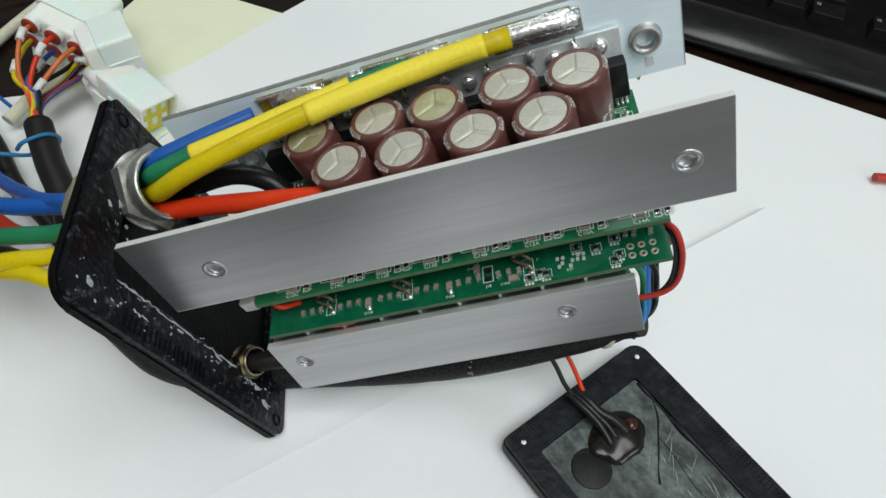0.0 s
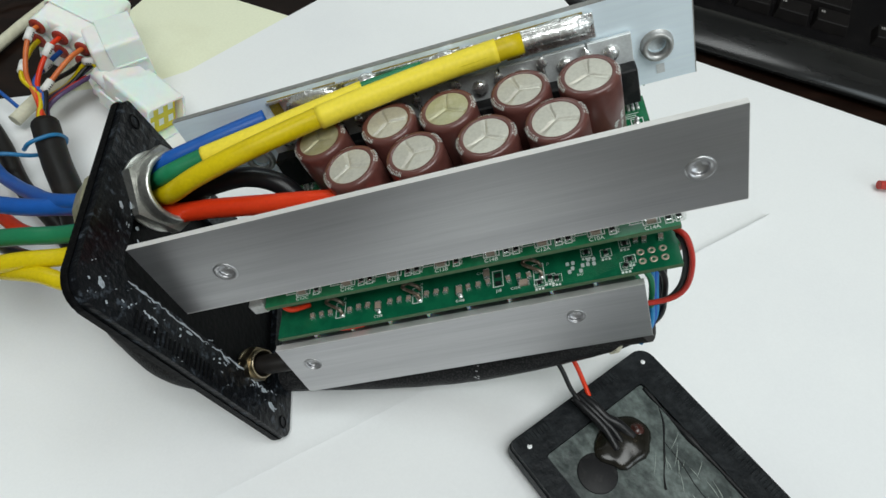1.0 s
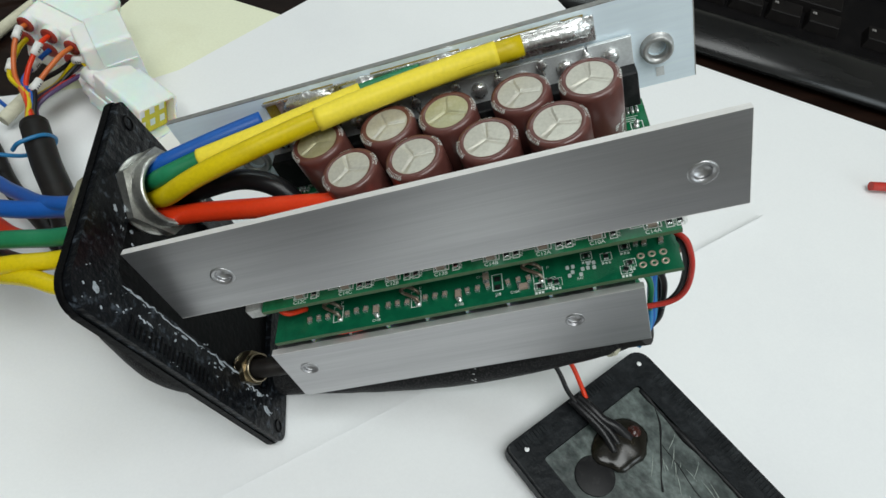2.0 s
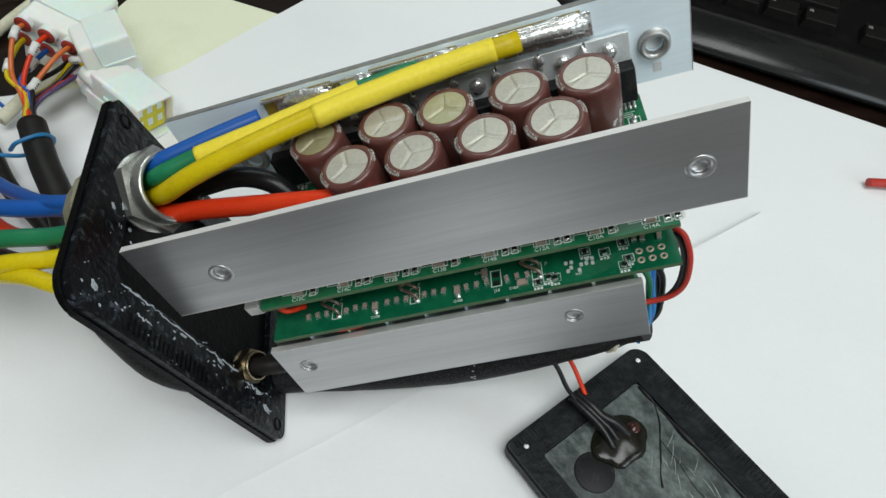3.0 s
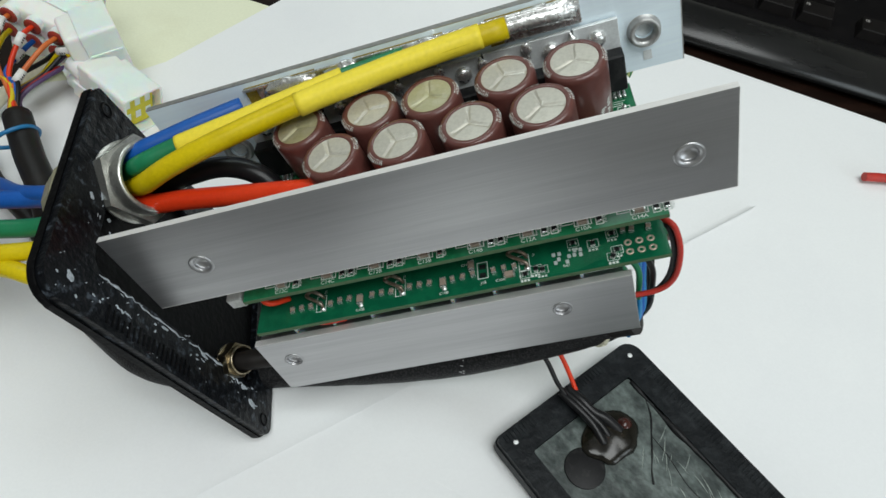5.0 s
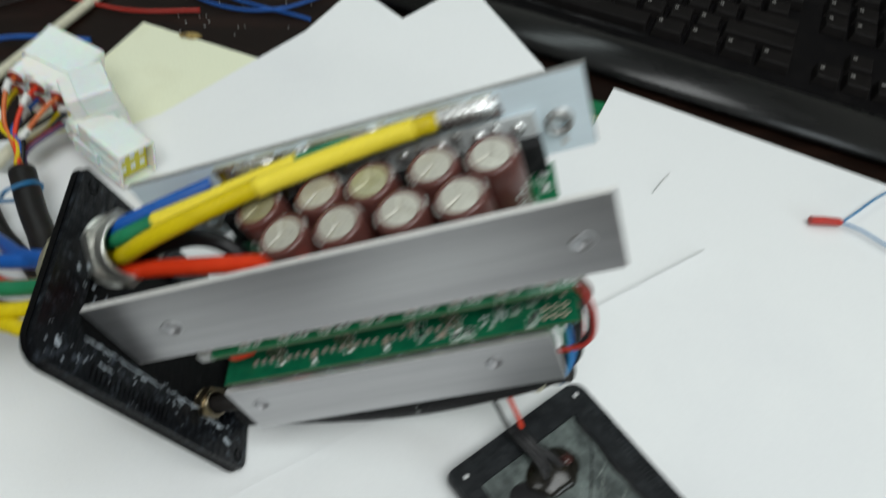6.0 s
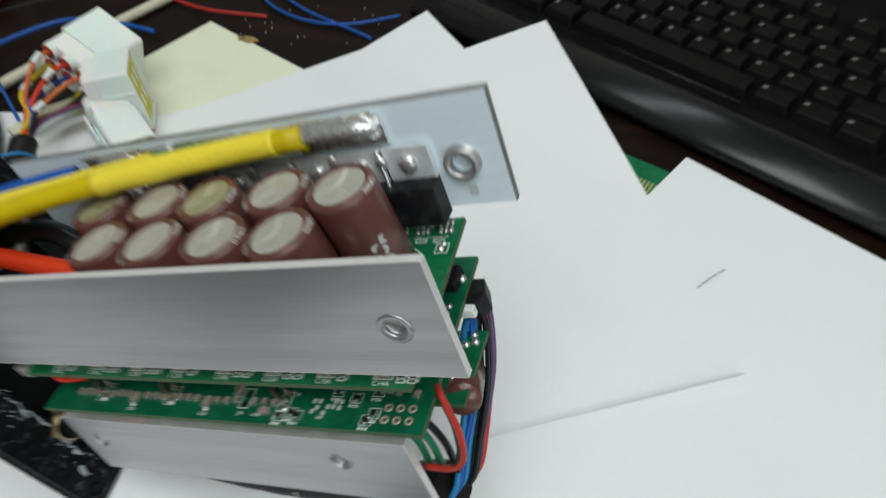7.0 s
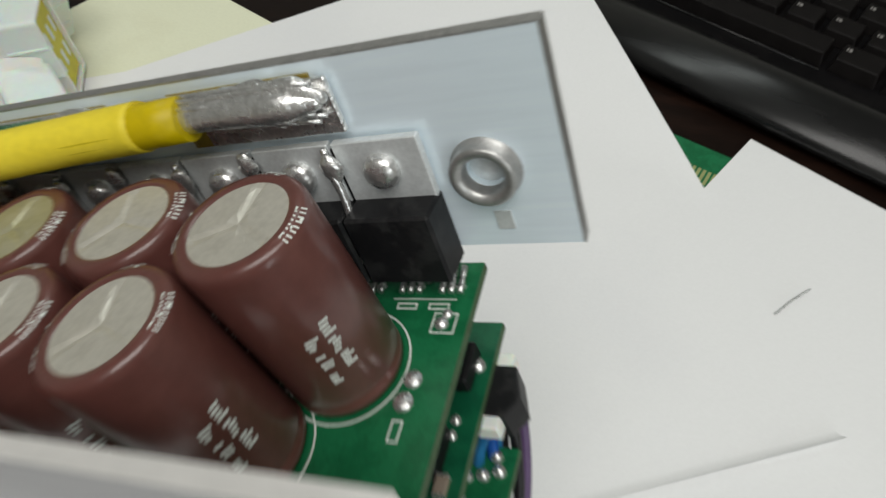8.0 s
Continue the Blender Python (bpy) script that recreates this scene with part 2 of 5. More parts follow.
def tube(bm, pts, r, seg=12, n=8, raw=False, jitter=0.0):
    line = [Vector(a) for a in pts] if raw else catmull(pts, n)
    radii = r if isinstance(r, (list, tuple)) else None
    side, rings = None, []
    for i, c in enumerate(line):
        d = (line[min(i + 1, len(line) - 1)] - line[max(i - 1, 0)]).normalized()
        if side is None:
            side = d.orthogonal().normalized()
        side = (side - d * side.dot(d)).normalized()
        up = d.cross(side)
        if radii:
            f = i / max(1, len(line) - 1) * (len(radii) - 1)
            j = min(int(f), len(radii) - 2)
            rad = radii[j] + (radii[j + 1] - radii[j]) * (f - j)
        else:
            rad = r
        rad *= 1 + jitter * noise.noise(c * 0.15)
        rings.append([bm.verts.new(c + rad * (math.cos(a) * side + math.sin(a) * up)) for a in [2 * math.pi * k / seg for k in range(seg)]])
    for a, b in zip(rings, rings[1:]):
        for k in range(seg):
            bm.faces.new((a[k], a[(k + 1) % seg], b[(k + 1) % seg], b[k])).smooth = True
    bm.faces.new(rings[0][::-1])
    bm.faces.new(rings[-1])
    return bm


def box(bm, x0, x1, y0, y1, z0, z1, bevel=0.0, m=None, seg=1):
    vs = [bm.verts.new((x, y, z)) for x in (x0, x1) for y in (y0, y1) for z in (z0, z1)]
    fs = [bm.faces.new([vs[i] for i in q]) for q in ((0, 1, 3, 2), (4, 6, 7, 5), (0, 4, 5, 1), (2, 3, 7, 6), (0, 2, 6, 4), (1, 5, 7, 3))]
    if bevel:
        es = list({e for f in fs for e in f.edges})
        made = bmesh.ops.bevel(bm, geom=es, offset=bevel, segments=seg, affect="EDGES", profile=0.6)
        vs = list({v for f in made["faces"] for v in f.verts} | {v for v in vs if v.is_valid})
    if m is not None:
        bmesh.ops.transform(bm, matrix=m, verts=vs)
    return vs


def lathe(bm, profile, seg=24, m=None, smooth=True):
    """profile: (radius, height) from below to above; a radius of 0 closes the end."""
    rings = []
    for r, z in profile:
        rings.append([bm.verts.new((r * math.cos(2 * math.pi * k / seg), r * math.sin(2 * math.pi * k / seg), z)) for k in range(seg)] if r > 0 else [bm.verts.new((0, 0, z))])
    for a, b in zip(rings, rings[1:]):
        for k in range(seg):
            k2 = (k + 1) % seg
            q = [a[0], b[k2], b[k]] if len(a) == 1 else [a[k], a[k2], b[0]] if len(b) == 1 else [a[k], a[k2], b[k2], b[k]]
            bm.faces.new(q).smooth = smooth
    if m is not None:
        bmesh.ops.transform(bm, matrix=m, verts=[v for r in rings for v in r])
    return bm


def prism(bm, outline, z0, z1, m=None, bevel=0.0):
    lo, hi = ([bm.verts.new((x, y, z)) for x, y in outline] for z in (z0, z1))
    n = len(outline)
    fs = [bm.faces.new(lo[::-1]), bm.faces.new(hi)] + [bm.faces.new((lo[k], lo[(k + 1) % n], hi[(k + 1) % n], hi[k])) for k in range(n)]
    vs = lo + hi
    if bevel:
        made = bmesh.ops.bevel(bm, geom=list({e for f in fs[:2] for e in f.edges}), offset=bevel, segments=2, affect="EDGES", profile=0.6)
        vs = list({v for f in made["faces"] for v in f.verts} | {v for v in vs if v.is_valid})
    if m is not None:
        bmesh.ops.transform(bm, matrix=m, verts=vs)
    return vs


def rounded(w, h, r, seg=5, cx=0.0, cy=0.0):
    out = []
    for sx, sy, a0 in ((1, 1, 0), (-1, 1, 90), (-1, -1, 180), (1, -1, 270)):
        for k in range(seg + 1):
            a = radians(a0 + 90 * k / seg)
            out.append((cx + sx * (w / 2 - r) + r * math.cos(a), cy + sy * (h / 2 - r) + r * math.sin(a)))
    return out


def corners(w, h, radii, seg=6, cx=0.0, cy=0.0):
    """A rectangle's outline with its own radius at each corner, from the one at +x, +y on, counter-clockwise."""
    out = []
    for (sx, sy, a0), r in zip(((1, 1, 0), (-1, 1, 90), (-1, -1, 180), (1, -1, 270)), radii):
        for k in range(seg + 1):
            a = radians(a0 + 90 * k / seg)
            out.append((cx + sx * (w / 2 - r) + r * math.cos(a), cy + sy * (h / 2 - r) + r * math.sin(a)))
    return out


def frame_ring(bm, outer, inner, z0, z1, m=None):
    """A ring between two outlines with the same number of corners."""
    n = len(outer)
    v = [[bm.verts.new((x, y, z)) for x, y in o] for o in (outer, inner) for z in (z0, z1)]
    for k in range(n):
        j = (k + 1) % n
        bm.faces.new((v[0][k], v[0][j], v[1][j], v[1][k]))
        bm.faces.new((v[3][k], v[3][j], v[2][j], v[2][k]))
        bm.faces.new((v[1][k], v[1][j], v[3][j], v[3][k]))
        bm.faces.new((v[2][k], v[2][j], v[0][j], v[0][k]))
    if m is not None:
        bmesh.ops.transform(bm, matrix=m, verts=[a for r in v for a in r])
    return bm


def mesh_of(name, bm, material):
    bmesh.ops.recalc_face_normals(bm, faces=bm.faces)
    for v in bm.verts:
        v.co *= 0.001
    me = bpy.data.meshes.new(name)
    bm.to_mesh(me)
    bm.free()
    me.materials.append(material)
    return me


def part(name, bm, material, parent, label="", at=None):
    ob = new(name, mesh_of(name, bm, material) if isinstance(bm, bmesh.types.BMesh) else bm)
    ob.parent = parent
    if at is not None:
        ob.matrix_basis = at
    return tagged(ob, label)


def thing(name, label, category, m=None, group=""):
    ob = new(name)
    ob.empty_display_size = 0.02
    if m is not None:
        ob.matrix_world = m
    return tagged(ob, label, category, group)


def solid(name, bm, material, label, category, m=None, kind="", group=""):
    ob = new(name, mesh_of(name, bm, material))
    if m is not None:
        ob.matrix_world = m
    return tagged(ob, label, category, group, kind)


def B():
    return bmesh.new()


def mm(x, y, z, rx=0, ry=0, rz=0):
    return pose(x / 1000, y / 1000, z / 1000, rx, ry, rz)


def words(name, text, size, m, material, parent):
    cu = bpy.data.curves.new(name, "FONT")
    cu.body, cu.size, cu.align_x, cu.align_y, cu.extrude = text, size / 1000, "CENTER", "CENTER", 0.00003
    cu.materials.append(material)
    ob = new(name, cu)
    ob.parent, ob.matrix_basis = parent, m
    return ob


# ---- the room and the table ----
def slab(name, x0, x1, y0, y1, z0, z1, material, label, category):
    bm = B()
    box(bm, x0, x1, y0, y1, z0, z1)
    return solid(name, bm, material, label, category, kind="structure")


slab("floor", -2200, 2200, -2200, 2200, -800, -750, FLOORM, "dull brown tiled floor of the room", "floor")
slab("ceiling", -2200, 2200, -2200, 2200, 1800, 1850, CEIL, "plain white painted ceiling", "ceiling")
slab("wall_north", -2200, 2200, 2100, 2200, -750, 1800, WALL, "plain pale painted wall", "wall")
slab("wall_south", -2200, 2200, -2200, -2100, -750, 1800, WALL, "plain pale painted wall", "wall")
slab("wall_east", 2100, 2200, -2100, 2100, -750, 1800, WALL, "plain pale painted wall", "wall")
slab("wall_west", -2200, -2100, -2100, 2100, -750, 1800, WALL, "plain pale painted wall", "wall")


def build_table():
    t = thing("table", "dark brown wooden table under the papers", "table")
    bm = B()
    box(bm, -700, 900, -330, 800, -30, -0.6, 3, seg=2)
    part("tabletop", bm, WOOD, t)
    for x, y in ((-640, -270), (840, -270), (-640, 740), (840, 740)):
        bm = B()
        box(bm, x - 30, x + 30, y - 30, y + 30, -750, -30, 3)
        part("leg", bm, WOOD, t)


build_table()
lamp = thing("ceiling_lamp", "white panel lamp on the ceiling", "lamp")
bm = B()
box(bm, -770, 770, -520, 520, 0, 40, 4, Matrix.Translation((300, -550, 1755)))
part("housing", bm, CEIL, lamp)
# housing for the added highlight lamp
lamp = thing("highlight_lamp", "unseen lamp added under the ceiling for highlights", "lamp")
bm = B()
box(bm, -780, 780, -170, 170, 0, 40, 4, Matrix.Translation((-500, 1300, 1755)))
part("housing", bm, CEIL, lamp)


def sheet(name, corner, ux, uy, w, h, z, label, material=PAPER, lift=None, wave=0.5, ramp=None, nx=24, ny=32, group="sheets of paper on the table"):
    """A thin sheet from one corner along two directions; lift raises a corner or an edge."""
    a, b = Vector((*ux, 0)).normalized(), Vector((*uy, 0)).normalized()
    bm = B()
    top, low = [], []
    for i in range(nx + 1):
        for j in range(ny + 1):
            p = Vector((corner[0], corner[1], 0)) + a * (w * i / nx) + b * (h * j / ny)
            up = z + wave * (0.5 + 0.5 * noise.noise(Vector((p.x * 0.012, p.y * 0.012, 0))))
            if ramp:
                up += ramp(p)
            if lift:
                up += lift(i / nx, j / ny)
            top.append(bm.verts.new((p.x, p.y, up)))
            low.append(bm.verts.new((p.x, p.y, up - 0.1)))
    k = ny + 1
    for i in range(nx):
        for j in range(ny):
            q = (i * k + j, (i + 1) * k + j, (i + 1) * k + j + 1, i * k + j + 1)
            bm.faces.new([top[v] for v in q]).smooth = True
            bm.faces.new([low[v] for v in reversed(q)]).smooth = True
    rim = [i * k for i in range(nx)] + [nx * k + j for j in range(ny)] + [i * k + ny for i in range(nx, 0, -1)] + [j for j in range(ny, 0, -1)]
    for u, v in zip(rim, rim[1:] + rim[:1]):
        bm.faces.new((top[u], low[u], low[v], top[v]))
        for side in (top, low):
            bm.edges.get((side[u], side[v])).smooth = False
    return solid(name, bm, material, label, "paper", group=group)


KB = mm(54, 321, 0, 0, 0, -26.2)


def over_keyboard(p):
    """Height of a sheet that runs up onto the keyboard's front bar."""
    v = (p.x - 54) * 0.4415 + (p.y - 321) * 0.897
    s = min(1.0, max(0.0, (v + 46) / 76))
    return 18.6 * s ** 0.92


sheet("sheet_of_paper", (65, 315), (-62, -65), (31, -30), 297, 210, 0.24, "white sheet of paper reaching onto the keyboard", ramp=over_keyboard, wave=0.12)
sheet("sheet_of_paper", (143, 311), (72, -120), (-120, -72), 300, 297, 0.36, "white sheet of paper under the opened controller", ramp=over_keyboard, wave=0.12)
sheet("sheet_of_paper", (234.5, 225.5), (102, -56.6), (-56.6, -102), 297, 297, 0.48, "white sheet of paper near the keyboard", wave=0.12)
sheet("sheet_of_paper", (-170, 165), (0.2, -0.98), (0.98, 0.2), 285, 310, 0.12, "white sheet of paper under the cables", wave=0.12)
# added, mostly out of view: sized to brighten the reflection in the front bars
sheet("sheet_of_paper", (-135, 25), (1, 0.03), (0.03, -1), 268, 147, -0.2, "mostly unseen white sheet added near the table edge as a reflector", wave=0.1)
sheet("sheet_of_paper", (258.5, 92), (-0.884, -0.466), (0.466, -0.884), 297, 210, 0.02, "white sheet of paper under the cover", wave=0.1)
sheet("sheet_of_paper", (258.5, 93.6), (-0.884, -0.466), (-0.466, 0.884), 292, 125, 0.66, "folded half sheet of paper, its edge curling up", wave=0.1, nx=40, ny=66,
      lift=lambda i, j: max(0.0, 1 - 60 * j) ** 1.3 * (0.2 + 2.9 * max(0.0, 1 - 1.5 * i) ** 2))
sheet("yellowed_card", (-78, 286), (0.914, -0.405), (-0.405, -0.914), 150, 200, 0.05, "yellowed paper card with a scorched edge", CARD, group="", wave=0.12)
bm = B()
n = 18
pts = [(-44 + 7 * math.cos(2 * math.pi * k / n) * (0.7 + 0.5 * random.random()), 271.5 + 3.2 * math.sin(2 * math.pi * k / n) * (0.7 + 0.5 * random.random())) for k in range(n)]
prism(bm, pts, 0.75, 0.95)
solid("scorched_scrap", bm, SCORCH, "brown scorched scrap on the edge of the card", "scrap")
# grey strip laid where the paper has a dark slit
solid("slit_strip", tube(B(), [(240, 135.5, 1.6), (246, 142.6, 1.8), (252.4, 149.2, 1.9)], 0.4, 6, 4), FRAY, "short thin grey strip standing in for a dark slit in the paper", "wire offcut")

# ---- the opened motor controller, in its own axes: x along, y back, z up ----
CTRL = pose(0, 0, 0.10337, -8.528, -20.758, 0)
ctrl = thing("motor_controller", "opened motor controller with aluminium bars, green boards and brown capacitors", "motor controller", CTRL)


def plate(bm, x0, x1, z0, z1, y0, y1, holes, r, bevel=0.35, corner=1.5):
    """A flat bar with round holes through it: a strip of cells, each hole in a cell of its own."""
    cuts = sorted({x0, x1, *[h[0] - 7 for h in holes], *[h[0] + 7 for h in holes]})
    cells = []
    for a, b in zip(cuts, cuts[1:]):
        hole = next((h for h in holes if a < h[0] < b), None)
        cells.append((a, b, hole))
    seg = 16
    front = []
    for a, b, hole in cells:
        if not hole:
            front.append([bm.verts.new((x, y0, z)) for x, z in ((a, z0), (b, z0), (b, z1), (a, z1))])
            continue
        ring, edge = [], []
        for k in range(seg):
            an = 2 * math.pi * (k + 0.5) / seg
            c, s = math.cos(an), math.sin(an)
            ring.append(bm.verts.new((hole[0] + r * c, y0, hole[1] + r * s)))
            f = min((b - hole[0]) / max(c, 1e-6) if c > 0 else (a - hole[0]) / min(c, -1e-6), (z1 - hole[1]) / max(s, 1e-6) if s > 0 else (z0 - hole[1]) / min(s, -1e-6))
            edge.append(bm.verts.new((hole[0] + f * c, y0, hole[1] + f * s)))
        for k in range(seg):
            j = (k + 1) % seg
            front.append([ring[k], edge[k], edge[j], ring[j]])
            for cx, cz in ((a, z0), (b, z0), (b, z1), (a, z1)):
                if min(edge[k].co.x, edge[j].co.x) < cx + 1e-4 and max(edge[k].co.x, edge[j].co.x) > cx - 1e-4 and min(edge[k].co.z, edge[j].co.z) < cz + 1e-4 and max(edge[k].co.z, edge[j].co.z) > cz - 1e-4:
                    front.append([edge[k], bm.verts.new((cx, y0, cz)), edge[j]])
    for q in front:
        bm.faces.new(q)
    bmesh.ops.remove_doubles(bm, verts=bm.verts[:], dist=0.001)
    bmesh.ops.recalc_face_normals(bm, faces=bm.faces[:])
    geom = bmesh.ops.extrude_face_region(bm, geom=bm.faces[:])
    bmesh.ops.translate(bm, verts=[v for v in geom["geom"] if isinstance(v, bmesh.types.BMVert)], vec=(0, y1 - y0, 0))
    return bm


def insert(parent, x, y, z, r_hole=2.45, collar=4.6, depth=1.7, proud=0.25, material=STEEL, back=1):
    """A threaded rivet nut in a plate: flat collar, turned thread inside."""
    m = mm(x, y, z, 90 if back > 0 else -90)
    bm = B()
    outer = [(collar, 0.0), (collar, proud), (collar - 0.5, proud + 0.12), (r_hole + 0.35, proud + 0.05)]
    inner = []
    for k in range(int(depth / 0.8)):
        inner += [(r_hole - 0.02, -0.8 * k), (r_hole - 0.38, -0.8 * k - 0.4)]
    lathe(bm, [(collar, -0.02)] + outer + inner + [(0, -depth)], 24)
    nut = part("rivet_nut", bm, material, parent, at=m)
    bm = B()
    lathe(bm, [(r_hole - 0.36, -depth + 0.1), (r_hole - 0.4, -depth + 0.16), (0, -depth + 0.16)], 20)
    part("hole_bottom", bm, NUTM, nut)
    return nut


bm = plate(B(), 0, 160, -29, 0, -1.2, 0.6, [(21.5, -15.7), (149.3, -15.8)], 2.5)
front = part("front_plate", bm, ALU, ctrl, "brushed aluminium mounting bar with two threaded holes")
for q in ((0, 160, -1.23, 0.63, 0, 0.12), (160, 160.12, -1.23, 0.63, -29, 0), (0, 160, -1.23, 0.63, -29.12, -29)):
    bm = B()
    box(bm, *q)
    part("sawn_edge", bm, EDGE, front, "bright sawn edge")
insert(front, 21.5, -1.2, -15.7, collar=3.5, proud=0.1, material=ALU)
insert(front, 149.3, -1.2, -15.8, collar=3.7, proud=0.1, material=ALU)
bm = plate(B(), 12.9, 133.0, -85.2, -59.1, 2.4, 4.5, [(21.7, -69.5), (111.4, -68.7)], 2.4)
lower = part("lower_plate", bm, ALU, ctrl, "shorter brushed aluminium bar with two threaded holes")
for q in ((12.9, 133.0, 2.35, 4.55, -59.1, -58.98), (133.0, 133.12, 2.35, 4.55, -85.2, -59.1)):
    bm = B()
    box(bm, *q)
    part("sawn_edge", bm, EDGE, lower, "bright sawn edge")
insert(lower, 21.7, 2.4, -69.5, collar=3.2, proud=0.1, material=ALU)
insert(lower, 111.4, 2.4, -68.7, collar=3.2, proud=0.1, material=ALU)
bm = B()
box(bm, 14, 131, 4.7, 7.0, -84, -59.6, 0.3)
part("backing_bar", bm, ALU, lower)
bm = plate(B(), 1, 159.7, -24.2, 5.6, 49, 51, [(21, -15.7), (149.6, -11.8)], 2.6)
back = part("back_plate", bm, ALUB, ctrl, "bare aluminium bar holding the transistors, reflected blue light in its colour")


def standoff(x, y, z, r, r_hole, proud):
    """A pressed-in steel nut that stands proud of the plate: flat ring face, turned wall, threaded bore."""
    bm = B()
    bore = []
    for k in range(4):
        bore += [(r_hole, proud - 0.5 - 0.7 * k), (r_hole - 0.3, proud - 0.85 - 0.7 * k)]
    lathe(bm, [(r + 0.35, 0.0), (r + 0.3, 0.25), (r, 0.4), (r, proud - 0.35), (r - 0.35, proud), (r_hole + 0.5, proud), (r_hole, proud - 0.45), *bore[1:], (r_hole - 0.3, -1.2)], 32)
    nut = part("press_nut", bm, NUTM, back, "grey steel press nut with a threaded bore", at=mm(x, y, z, 90))
    bm = B()
    lathe(bm, [(r_hole, -1.15), (r_hole - 0.2, -1.1), (0, -1.1)], 20)
    part("bore_end", bm, TABM, nut)


standoff(149.6, 49, -11.8, 4.35, 2.9, 2.3)
standoff(21, 49, -15.7, 4.6, 2.9, 1.2)
bm = B()
box(bm, 159.7, 160.0, 48.96, 51.04, -24.2, 5.7)
part("cut_edge", bm, NUTM, back, "dull grey cut edge")
bm = B()
box(bm, 1, 159.7, 48.96, 51.04, 5.6, 5.85)
part("cut_edge", bm, NUTM, back, "dull grey cut edge")
bm = B()
box(bm, 148.9, 151.2, 48.85, 49, -21.4, -18.4)
part("mark", bm, TABM, back)


# boards
def board(name, x0, x1, y0, y1, z, thick, material, label, tilt=0.0):
    """tilt: degrees by which the front edge lies lower; coordinates on the board are x, y from its front edge, z up from its top."""
    base = mm(0, y0, z, tilt, 0, 0)
    bm = B()
    box(bm, x0, x1, 0, y1 - y0, -thick + 0.12, -0.12)
    ob = part(name, bm, BOARDEDGE, ctrl, label, at=base)
    bm = B()
    box(bm, x0 + 0.03, x1 - 0.03, 0.03, y1 - y0 - 0.03, -0.12, 0)
    part("solder_mask", bm, material, ob, "green lacquered face")
    bm = B()
    box(bm, x0 + 0.03, x1 - 0.03, 0.03, y1 - y0 - 0.03, -thick, -thick + 0.12)
    part("solder_mask", bm, material, ob)
    return ob


power = board("power_board", 22.4, 144.3, 0.6, 51, -35.4, 1.6, PCB, "green circuit board carrying the capacitors", tilt=7.3)
control = board("control_board", 20.8, 143.6, -2.0, 51.4, -47.76, 1.6, PCBD, "dark green control board with small chips", tilt=5.6)
small = board("small_board", 100, 145.7, 14, 38.3, -57.7, 1.4, PCB, "small green board with solder joints")

# shared small pieces for the boards


def chip_mesh(l, w, h, body, name):
    bm = B()
    box(bm, -l / 2 + 0.35, l / 2 - 0.35, -w / 2, w / 2, 0.05, h, 0.08)
    a = mesh_of(name, bm, body)
    bm = B()
    for s in (-1, 1):
        box(bm, s * (l / 2 - 0.2) - 0.25, s * (l / 2 - 0.2) + 0.25, -w / 2 - 0.05, w / 2 + 0.05, 0, h + 0.03, 0.08)
    b = mesh_of(name + "_ends", bm, SOLDER)
    return a, b


CHIPS = {"chip_capacitor": chip_mesh(3.2, 1.7, 1.2, CHIPT, "chip_capacitor"), "chip_resistor": chip_mesh(2.0, 1.25, 0.6, EPOXY, "chip_resistor"),
         "ceramic_capacitor": chip_mesh(2.0, 1.25, 1.0, CHIPT, "ceramic_capacitor")}


def chip(kind, x, y, turn, parent, z=0.0):
    a, b = CHIPS[kind]
    body = part(kind, a, None, parent, at=mm(x, y, z, 0, 0, turn))
    part("solder_end", b, None, body)
    return body


def bars(bm, x, y, w, h, line=0.24, z=0.0):
    """An outline printed on a board."""
    for q in ((x, x + w, y, y + line), (x, x + w, y + h - line, y + h), (x, x + line, y + line, y + h - line), (x + w - line, x + w, y + line, y + h - line)):
        box(bm, *q, z, z + 0.03)


bm = B()
lathe(bm, [(1, 0), (0.95, 0.35), (0.6, 0.8), (0, 1)], 10)
JOINT = mesh_of("solder_joint", bm, SOLDER)


def blob(parent, x, y, z, r, h):
    """One solder joint."""
    return part("solder_joint", JOINT, None, parent, at=mm(x, y, z) @ Matrix.Diagonal((r, r, h, 1)))


bm = B()
tube(bm, [(0, 2.2, 1.2), (0, 0.1, 0.6), (0, -2.0, 0.35)], 0.48, 6, 2)
FOOT = mesh_of("lead_foot", bm, SOLDER)


rnd = random.Random(5)
# power board: a row of chips with printed outlines along the front edge
silk = B()
names = ["C12C", "C14C", "C12B", "C13B", "C14B", "C12A", "C10A", "C14A"]
for k in range(8):
    x = 33.5 + k * 14.6
    chip("chip_capacitor", x + 1.5, 3.1, 0, power)
    bars(silk, x - 0.8, 1.9, 4.7, 2.5, 0.28)
    words("marking", names[k], 1.75, mm(x + 1.4, 0.95, 0.04), SILK, power)
    for j in range(2 if k % 3 else 1):
        chip("chip_resistor", x + 5.9 + 2.7 * j, 2.9, 90, power)
        bars(silk, x + 4.85 + 2.7 * j, 1.2, 2.1, 3.2, 0.28)
        words("marking", ("R24", "R25")[j], 1.4, mm(x + 7.25 + 2.7 * j, 2.6, 0.04, 0, 0, 90), SILK, power)
    for a in ((x - 4.2, x - 0.9, 3.0, 3.28), (x - 4.2, x - 3.92, 3.28, 5.4), (x + 4.0, x + 4.85, 3.6, 3.88)):
        box(silk, *a, 0, 0.03)
